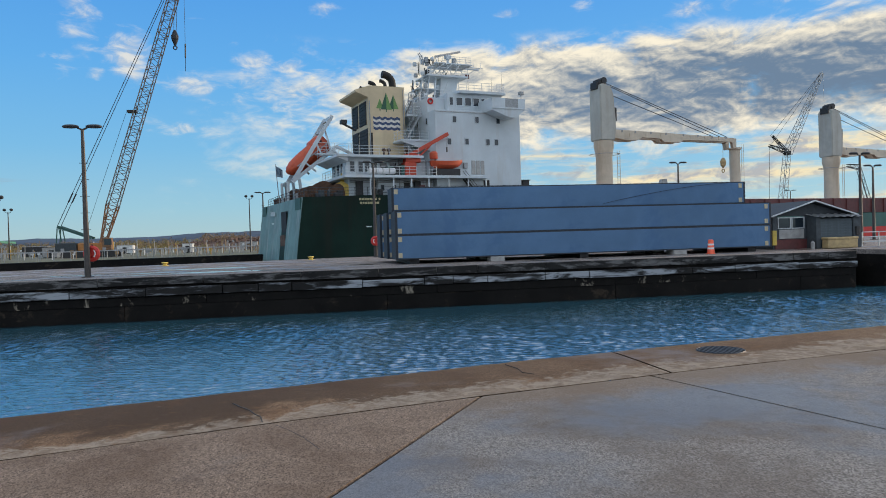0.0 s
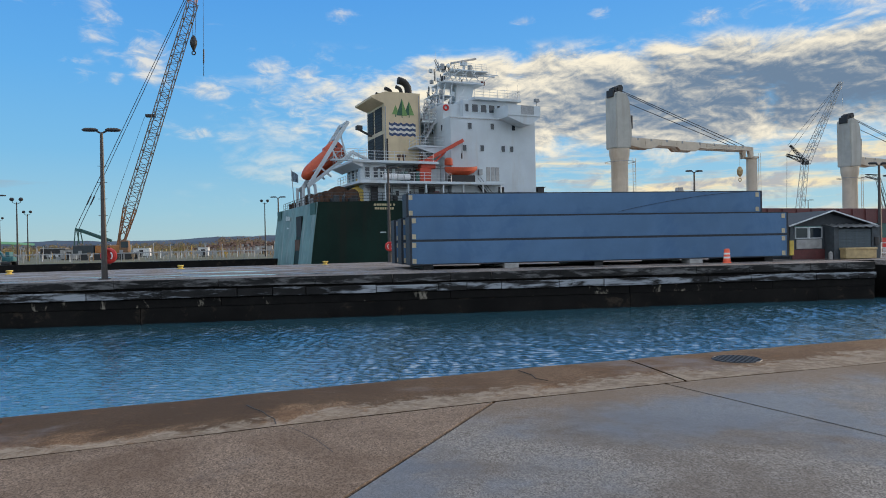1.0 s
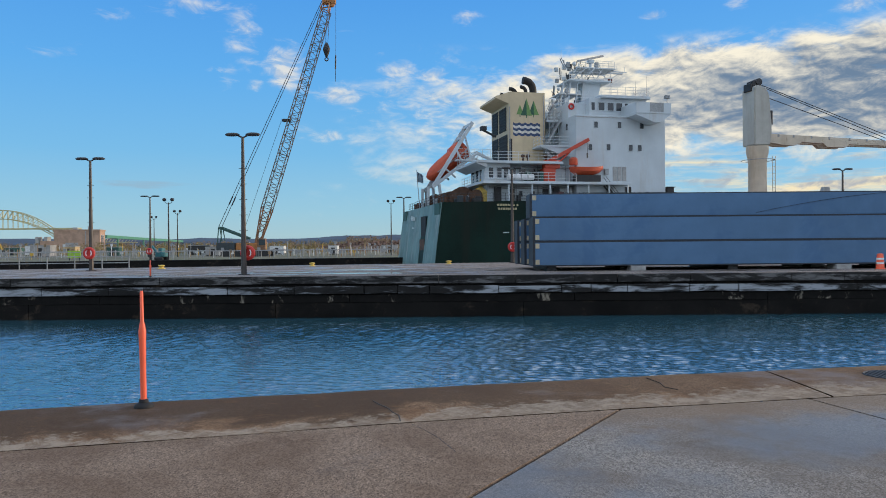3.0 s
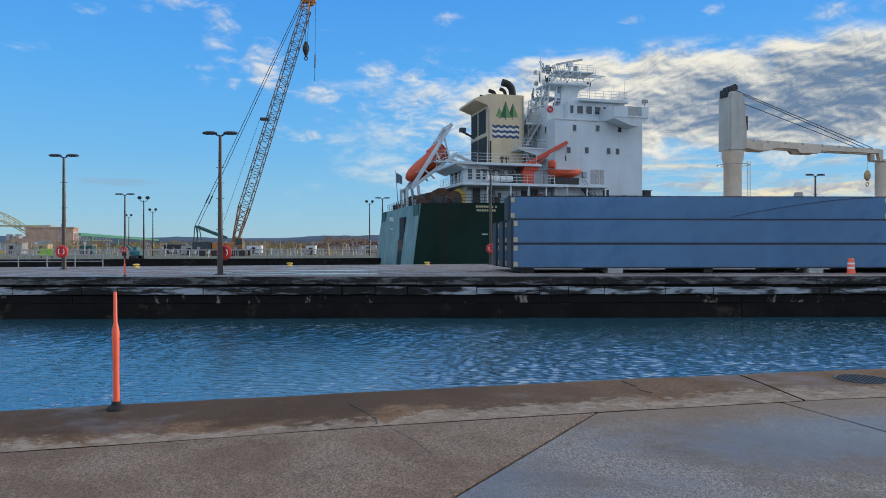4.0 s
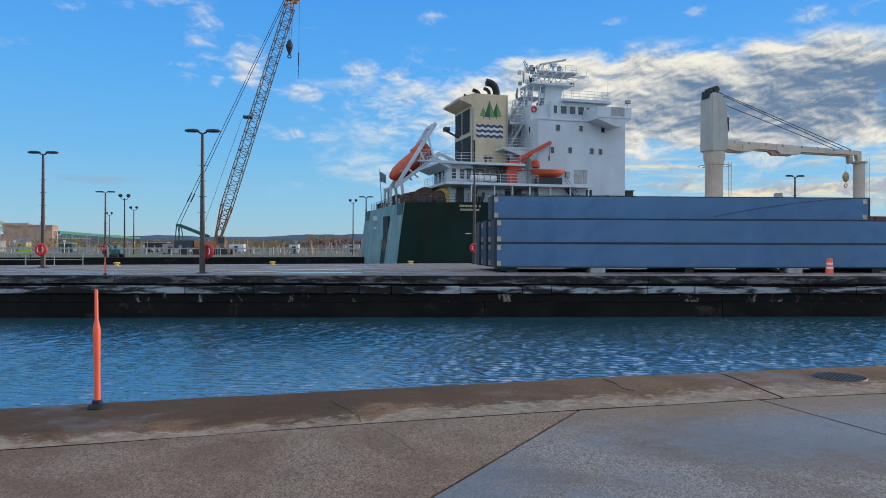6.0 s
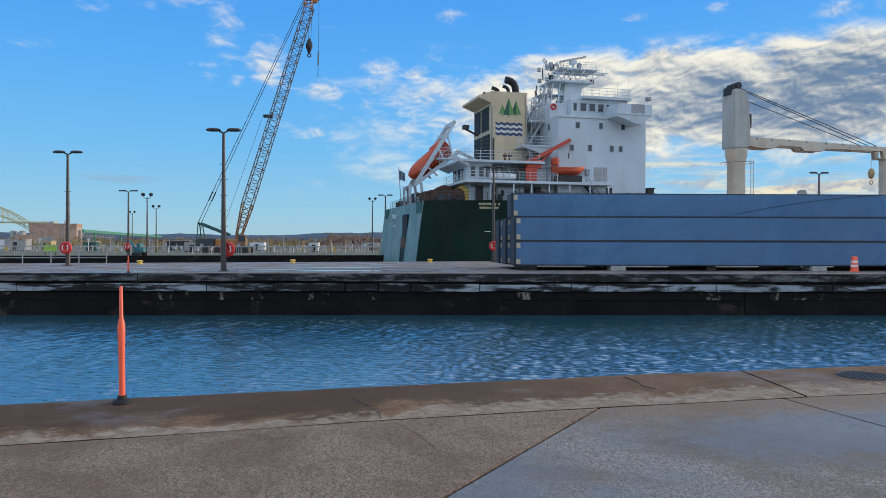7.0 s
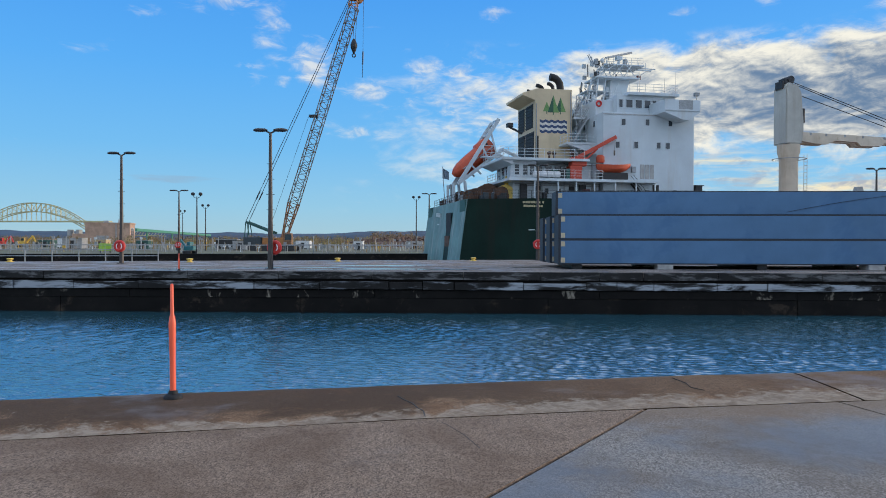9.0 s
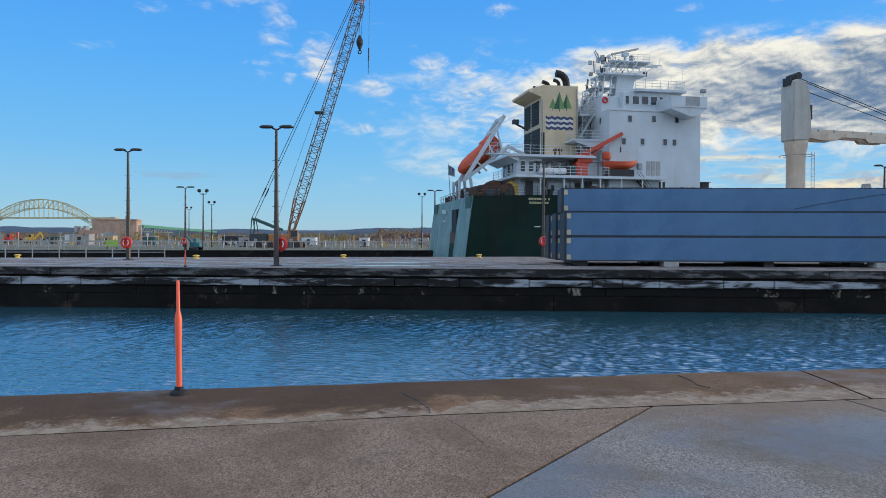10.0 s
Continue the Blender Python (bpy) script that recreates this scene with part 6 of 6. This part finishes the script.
# ---- hut and things near it ----
def hut():
    t = thing("hut", "small grey gabled hut with dark roof beside the gates", "hut", Matrix.Translation((0, 0, 0)))
    x0, x1, y0, y1 = 32.75, 38.95, 46.7, 51.0
    walls = bmesh.new()
    bx(walls, x0, x1, y0, y0 + 0.15, 0, 1.45)
    bx(walls, x0, x0 + 0.35, y0, y0 + 0.15, 1.45, 2.35)
    bx(walls, x0 + 2.6, x1, y0, y0 + 0.15, 1.45, 2.35)
    bx(walls, x0, x0 + 0.15, y0 + 0.15, y1, 0, 2.35)
    bx(walls, x1 - 0.15, x1, y0 + 0.15, y1, 0, 2.35)
    bx(walls, x0, x1, y1, y1 + 0.15, 0, 2.35)
    part("wall", walls, HUT_WALL, t, "grey boarded wall")
    xm = (x0 + x1) / 2
    bm = bmesh.new()
    prism(bm, [(x0, 2.36), (x1, 2.36), (xm, 3.28)], "y", y0 + 0.02, y0 + 0.14)
    part("gable", bm, HUT_DARK, t, "dark gable")
    for xa, xb in ((x0 - 0.4, xm), (x1 + 0.4, xm)):
        bm = bmesh.new()
        prism(bm, [(xa, 2.28), (xb, 3.36), (xb, 3.46), (xa, 2.38)], "y", y0 - 0.45, y1 + 0.45)
        part("roof", bm, HUT_DARK, t, "dark roof slope")
        bm = bmesh.new()
        prism(bm, [(xa, 2.30), (xb, 3.38), (xb, 3.48), (xa, 2.40)], "y", y0 - 0.50, y0 - 0.452)
        part("bargeboard", bm, RAIL_WHITE, t, "pale bargeboard")
    for k in range(2):
        xw = x0 + 0.40 + k * 1.1
        bm = bmesh.new()
        for a, b, c, d in ((xw, xw + 1.05, 1.46, 1.53), (xw, xw + 1.05, 2.22, 2.30), (xw, xw + 0.07, 1.53, 2.22), (xw + 0.98, xw + 1.05, 1.53, 2.22)):
            bx(bm, a, b, y0 - 0.03, y0 + 0.1, c, d)
        w = part("window", bm, RAIL_WHITE, t, "white framed window")
        part("pane", box(xw + 0.07, xw + 0.98, y0 + 0.03, y0 + 0.05, 1.53, 2.22), GLASS, w)
    part("counter_board", box(x0 + 0.45, x0 + 2.45, y0 - 0.08, y0 - 0.01, 0.75, 1.40, 0.01), CONCRETE, t, "pale panel under the windows")
    part("plinth", box(x0 + 0.1, x0 + 2.7, y0 - 0.1, y0 - 0.005, 0.0, 0.70, 0.01), MAROON, t, "dark red plinth")
    part("yellow_board", box(x0 - 0.1, x0 + 0.22, y0 - 0.12, y0 - 0.01, 0.3, 1.35, 0.01), YELLOW, t)
    s = thing("shutter_shed", "slate-grey shed with a closed shutter and corrugated canopy", "shed", Matrix.Translation((0, 0, 0)))
    a, b = 35.4, 39.0
    bm = bmesh.new()
    bx(bm, a, a + 0.35, 45.6, 46.6, 0, 2.3)
    bx(bm, b - 0.6, b, 45.6, 46.6, 0, 2.3)
    bx(bm, a + 0.35, b - 0.6, 46.4, 46.6, 0, 2.3)
    part("wall", bm, HUT_WALL, s)
    part("shutter", box(a + 0.36, b - 0.61, 45.75, 45.85, 0, 2.1), HUT_SLATE, s, "slate-grey shutter")
    slat = mesh_of(box(a + 0.37, b - 0.62, 45.70, 45.76, 0.0, 0.16, 0.01), "slat")
    slat.materials.append(HUT_SLATE)
    for i in range(11):
        again("slat", slat, s, Matrix.Translation((0, 0, 0.05 + i * 0.185)))
    bm = bmesh.new()
    n = 26
    vs = [[bm.verts.new((a - 0.1 + (b - a + 0.1) * i / n, y, z + 0.05 * math.sin(i * 1.57))) for y, z in ((45.3, 2.22), (46.6, 2.45))] for i in range(n + 1)]
    for p, q in zip(vs, vs[1:]):
        bm.faces.new((p[0], p[1], q[1], q[0]))
    bmesh.ops.solidify(bm, geom=bm.faces[:], thickness=0.03)
    part("canopy", bm, GALV, s, "corrugated canopy")
    bm = bmesh.new()
    bx(bm, b - 0.45, b - 0.15, 45.5, 45.6, 0.9, 1.5, 0.02)
    part("meter_box", bm, DARK, s)
    t2 = thing("storage_box", "tan plastic storage box in front of the shed", "box", Matrix.Translation((0, 0, 0)))
    part("body", box(35.75, 38.15, 44.9, 45.5, 0.02, 0.62, 0.04), BOX_TAN, t2)
    part("lid", box(35.70, 38.20, 44.86, 45.54, 0.62, 0.78, 0.04), BOX_TAN, t2)
    t3 = thing("gas_cylinder", "small grey cylinder standing by the shed", "cylinder", Matrix.Translation((35.1, 45.6, 0)) @ Matrix.Scale(0.7, 4))
    bm = bmesh.new()
    lathe(bm, [(0.18, 0), (0.2, 0.05), (0.2, 0.6), (0.1, 0.72), (0.05, 0.8)], 12)
    part("body", bm, CONCRETE, t3)


hut()


def pier_railing(pts, label, h=1.05, step=1.8, r=0.03, mt=None, bars=2):
    t = thing("railing", label, "railing", Matrix.Translation((0, 0, 0)), "quay railings")
    railing(t, pts, h, step, mt or GALV, bars, r, "rail")


pier_railing([(39.6, 46.2, 0), (48, 46.2, 0), (58, 48.0, 0)], "white pipe railing on the quay beside the hut", 1.05, 1.5, 0.035, RAIL_WHITE, 3)
pier_railing([(-44.0, 52.6, 0), (-24.6, 55.8, 0)], "galvanised pipe railing at the quay's back edge", 1.0, 2.0, 0.035, GALV, 2)


def far_line(y0, x):
    return y0 + 0.25 * x


for y0, xa, xb in ((103.5, -75, 6), (112, -100, 2), (128, -120, -4), (150, -150, 0)):
    pier_railing([(xa, far_line(y0, xa), 0), (xb, far_line(y0, xb), 0)], "grey post-and-rail fence on the far pier", 1.15, 1.9, 0.028, GALV, 1)


def post_field():
    rnd = random.Random(11)
    for name, mt, n in (("marker_posts", GALV, 420), ("timber_posts", TWIG, 200), ("pale_posts", RAIL_WHITE, 70), ("yellow_posts", MACHINE_YELLOW, 40)):
        bm = bmesh.new()
        for _ in range(n):
            y = rnd.uniform(112, 250)
            x = -y * rnd.uniform(0.02, 0.68)
            h = rnd.choice((0.8, 1.0, 1.1, 1.3, 1.6, 2.6))
            rod(bm, (x, y, 0), (x, y, h), rnd.uniform(0.04, 0.09), n=4)
            if rnd.random() < 0.3:
                bx(bm, x - 0.25, x + 0.25, y - 0.05, y + 0.05, h - 0.5, h)
        tagged(part(name, bm, mt), "many thin posts and signs standing on the far pier", "posts", kind="stuff")


post_field()


def cabin(x, y, w, h, mt, label, name="site_cabin"):
    w, h = w * 0.85, h * 0.72
    t = thing(name, label, "cabin", Matrix.Translation((x, y, 0)))
    part("body", box(-w / 2, w / 2, -1.2, 1.2, 0.15, h, 0.04), mt, t)
    part("roof", box(-w / 2 - 0.06, w / 2 + 0.06, -1.26, 1.26, h, h + 0.12, 0.02), CONCRETE, t)
    part("door", box(-0.4, 0.4, -1.24, -1.2, 0.2, h * 0.8), DARK, t)
    part("skid", box(-w / 2 + 0.1, w / 2 - 0.1, -1.0, 1.0, 0.0, 0.15), DARK, t)


for x, y, w, h, mt, lb in ((-23.5, 150, 2.2, 2.5, WHITE_BOX, "white domed tank-like cabin on the pier"), (-108, 190, 6, 3.4, WHITE_BOX, "white site cabin by the brick building"), (-99, 190, 4, 3.0, BOX_TAN, "small tan site cabin"),
                           (-84, 150, 5, 3.2, CONCRETE, "grey equipment cabin on the pier"), (-69, 150, 3, 2.6, GREEN_BOX, "green equipment cabin on the pier"), (-45, 140, 3.5, 2.4, CONCRETE, "grey low cabin on the pier"),
                           (-58, 170, 6, 3.0, DARK, "dark open shelter on the pier"), (-41, 175, 4, 2.6, WHITE_BOX, "small white cabin on the pier"), (-15, 190, 5, 2.6, CONCRETE, "grey low cabin near the rubble"), (-120, 200, 5, 2.8, GREEN_BOX, "dark green cabin on the pier")):
    cabin(x, y, w, h, mt, lb)
t = thing("pier_sign", "lime green sign board on posts", "sign", Matrix.Translation((-51.7, 100, 0)))
part("board", box(-0.9, 0.9, -0.04, 0.04, 0.35, 1.35, 0.01), SIGN_GREEN, t)
for x in (-0.7, 0.7):
    part("leg", box(x - 0.05, x + 0.05, 0.045, 0.12, 0, 1.3), DARK, t)


def machine(m, mt, label):
    t = thing("construction_machine", label, "machine", m)
    for y in (-0.9, 0.5):
        part("track", box(-1.5, 1.5, y, y + 0.5, 0, 0.7, 0.2), DARK, t)
    part("body", box(-1.4, 1.0, -0.9, 0.9, 0.75, 1.7, 0.12), mt, t)
    cab = part("cab", box(-0.2, 0.9, -0.9, 0.1, 1.7, 2.7, 0.08), mt, t)
    part("pane", box(-0.05, 0.75, -0.93, -0.89, 1.85, 2.55), GLASS, cab)
    bm = bmesh.new()
    beam(bm, (0.9, 0.4, 1.5), (2.6, 0.4, 3.2), 0.3, 0.4)
    beam(bm, (2.6, 0.4, 3.2), (3.4, 0.4, 1.4), 0.25, 0.3)
    part("arm", bm, mt, t)
    part("bucket", box(3.0, 3.7, 0.0, 0.8, 0.7, 1.4, 0.1), DARK, t)


machine(Matrix.Translation((-127, 200, 0)), MACHINE_YELLOW, "yellow excavator on the far pier")
machine(Matrix.Translation((-38.2, 88.5 + 8, 0)) @ pose(0, 0, 0, 0, 0, 150) @ Matrix.Scale(0.6, 4), TEAL, "teal lifting machine behind the railing")
machine(Matrix.Translation((-140, 210, 0)), RED, "red machine on the far pier")


# ---- far buildings, bridges, woods ----
def powerhouse():
    t = thing("brick_building", "pinkish brick block building with flat roof", "building", Matrix.Translation((-178, 350, 0)) @ pose(0, 0, 0, 0, 0, 16))
    part("wall", box(-10, 10, -7, 7, 0, 10.3, 0.05), BRICK_PINK, t)
    part("roof", box(-10.3, 10.3, -7.3, 7.3, 10.3, 10.9), BRICK_PINK, t, "parapet")
    part("door", box(-5, 0.5, -7.1, -7.0, 0, 4.6), CONCRETE, t, "large pale door")
    for x in (3.5, 6.0):
        part("pilaster", box(x, x + 0.5, -7.25, -7.0, 0, 10.2), CONCRETE, t)
    for y in (-4, -1, 2):
        w = part("window", box(10.0, 10.1, y, y + 1.6, 2, 8.4), WHITE_BOX, t)
        part("pane", box(10.1, 10.14, y + 0.15, y + 1.45, 2.2, 8.2), GLASS, w)
    bm = bmesh.new()
    bx(bm, -3, -1, -1, 1, 10.9, 12.0)
    rod(bm, (4, 0, 10.9), (4, 0, 12.6), 0.5)
    part("roof_vent", bm, CONCRETE, t)
    part("annex", box(-16, -10.2, -6, 6, 0, 5.5, 0.05), BRICK_PINK, t)


powerhouse()


def arch_bridge():
    t = thing("arch_bridge", "pale steel arch truss bridge on tall piers far off", "bridge", Matrix.Translation((10, 900, 0)))
    top, low = [], []
    x0, x1 = -640.0, -500.0
    n = 22
    for i in range(n + 1):
        f = i / n
        x = x0 + (x1 - x0) * f
        rise = 4 * f * (1 - f)
        top.append((x, 22.0 + 27.0 * rise + 2.0))
        low.append((x, 17.0 + 23.0 * rise))
    for y in (0, 9):
        bm = bmesh.new()
        for k in range(n):
            for c in (top, low):
                beam(bm, (c[k][0], y, c[k][1]), (c[k + 1][0], y, c[k + 1][1]), 0.9, 1.0)
            beam(bm, (top[k][0], y, top[k][1]), (low[k][0], y, low[k][1]), 0.5, 0.6)
            a, b = (top[k], low[k + 1]) if k < n / 2 else (low[k], top[k + 1])
            beam(bm, (a[0], y, a[1]), (b[0], y, b[1]), 0.45, 0.5)
            if low[k][1] > 29:
                beam(bm, (low[k][0], y, low[k][1]), (low[k][0], y, 28), 0.35, 0.4)
            else:
                beam(bm, (low[k][0], y, low[k][1]), (low[k][0], y, 26), 0.4, 0.4)
        part("arch_truss", bm, BRIDGE_STEEL, t, "pale steel arch truss")
    part("road_deck", box(-800, -470, 0, 9, 26.4, 28.2), BRIDGE_STEEL, t)
    bm = bmesh.new()
    for a, b, za, zb in ((-500, -440, 25.0, 13.0), (-440, -400, 13.0, 9.0)):
        for y in (0, 9):
            beam(bm, (a, y, za + 3), (b, y, zb + 5), 1.0, 1.2)
            beam(bm, (a, y, za - 3), (b, y, zb), 0.9, 1.0)
            for k in range(10):
                f0, f1 = k / 10, (k + 1) / 10
                beam(bm, (a + (b - a) * f0, y, za - 3 + (zb - za + 3) * f0), (a + (b - a) * f1, y, za + 3 + (zb - za + 2) * f1), 0.4, 0.4)
    part("approach_truss", bm, BRIDGE_STEEL, t, "pale approach truss")
    for x in (-641, -630, -522, -511, -470):
        part("pier", box(x - 2.0, x + 2.0, 0, 9, 0, 17 if x < -500 else 14), CONCRETE, t)


arch_bridge()


def green_bridge():
    t = thing("girder_bridge", "long green steel girder bridge on thin piers", "bridge", Matrix.Translation((0, 0, 0)))
    bm = bmesh.new()
    beam(bm, (-190, 400, 8.4), (-228, 620, 7.4), 3, 1.6)
    part("girder", bm, GREEN_STEEL, t)
    for f in (0.12, 0.4, 0.7, 0.95):
        part("pier", rod(bmesh.new(), (-190 - 38 * f, 400 + 220 * f, 0), (-190 - 38 * f, 400 + 220 * f, 7.6), 0.6), GREEN_STEEL, t)


green_bridge()


def woods(name, mt, n, seed, y0, y1, lo, hi, label, a0=-0.78, a1=0.0, leaf=0.45, count=46):
    rnd = random.Random(seed)
    verts, faces = [], []
    for _ in range(n):
        y = rnd.uniform(y0, y1)
        x = y * rnd.uniform(a0, a1)
        h = max(0.8, 1.6 + y * rnd.uniform(lo, hi))
        w = h * rnd.uniform(0.28, 0.5)
        k = len(verts)
        verts += [(x - 0.14, y, 0), (x + 0.14, y, 0), (x + 0.04, y, h * 0.9), (x - 0.04, y, h * 0.9)]
        faces.append((k, k + 1, k + 2, k + 3))
        for _ in range(7):
            a, zz = rnd.uniform(0, 6.28), rnd.uniform(0.25, 0.6) * h
            ex, ez = x + math.cos(a) * w * 0.8, zz + h * rnd.uniform(0.15, 0.35)
            k = len(verts)
            verts += [(x, y, zz), (x, y, zz + 0.12), (ex, y + math.sin(a) * w, ez)]
            faces.append((k, k + 1, k + 2))
        for _ in range(count):
            a, f = rnd.uniform(0, 6.28), rnd.random() ** 0.5
            zz = h * rnd.uniform(0.28, 1.0)
            sp = w * f * math.sin(min(1.0, (1.05 - zz / h) * 1.6 + 0.15) * 1.57)
            c = Vector((x + sp * math.cos(a), y + sp * math.sin(a), zz))
            k = len(verts)
            s = leaf * rnd.uniform(0.5, 1.3)
            d1 = Vector((rnd.uniform(-1, 1), rnd.uniform(-1, 1), rnd.uniform(-1, 1))).normalized() * s
            d2 = Vector((rnd.uniform(-1, 1), rnd.uniform(-1, 1), rnd.uniform(-1, 1))).normalized() * s
            verts += [tuple(c), tuple(c + d1), tuple(c + d2)]
            faces.append((k, k + 1, k + 2))
    me = bpy.data.meshes.new(name)
    me.from_pydata(verts, [], faces)
    me.materials.append(mt)
    tagged(new(name, me), label, "woods", kind="stuff")


woods("bare_woods", TWIG, 700, 21, 300, 620, 0.001, 0.0105, "bare brown spring trees along the far shore")
woods("budding_woods", BUD, 460, 22, 260, 560, -0.001, 0.0095, "yellowish budding trees and brush on the far shore")
woods("far_conifers", CONIFER, 260, 23, 600, 1100, 0.003, 0.008, "dark distant conifers under the hills", leaf=0.9)
woods("brush", BUD, 300, 24, 190, 300, -0.004, 0.003, "low yellowish brush on the far bank", leaf=0.3, count=30)
woods("mound_trees", TWIG, 80, 25, 262, 280, 0.007, 0.016, "bare trees behind the rubble mound", -0.14, -0.08)
woods("east_woods", TWIG, 160, 26, 300, 600, 0.002, 0.008, "bare trees beyond the ship", 0.5, 1.1)


def rubble_mound():
    rnd = random.Random(31)
    bm = bmesh.new()
    nx, ny = 60, 14
    g = [[bm.verts.new((-42 + 40 * i / nx, 236 + 24 * j / ny, max(0.0, (2.7 * math.sin(math.pi * min(1, i / nx * 1.0 + 0.06)) ** 0.6 * math.sin(math.pi * j / ny) ** 0.7) + 0.9 * noise.noise((i * 0.5, j * 0.8, 1))) - 0.02)) for j in range(ny + 1)] for i in range(nx + 1)]
    for a, b in zip(g, g[1:]):
        for j in range(ny):
            bm.faces.new((a[j], b[j], b[j + 1], a[j + 1]))
    for _ in range(260):
        i, j = rnd.randrange(nx), rnd.randrange(3, ny)
        c = g[i][j].co
        s = rnd.uniform(0.3, 0.9)
        bx(bm, -s, s, -s * 0.7, s * 0.7, -s * 0.5, s * 0.5, m=Matrix.Translation(c) @ Euler((rnd.uniform(0, 3), rnd.uniform(0, 3), rnd.uniform(0, 3))).to_matrix().to_4x4())
    tagged(part("rubble_mound", bm, RUBBLE), "reddish mound of broken rubble on the far bank", "rubble", kind="stuff")


rubble_mound()
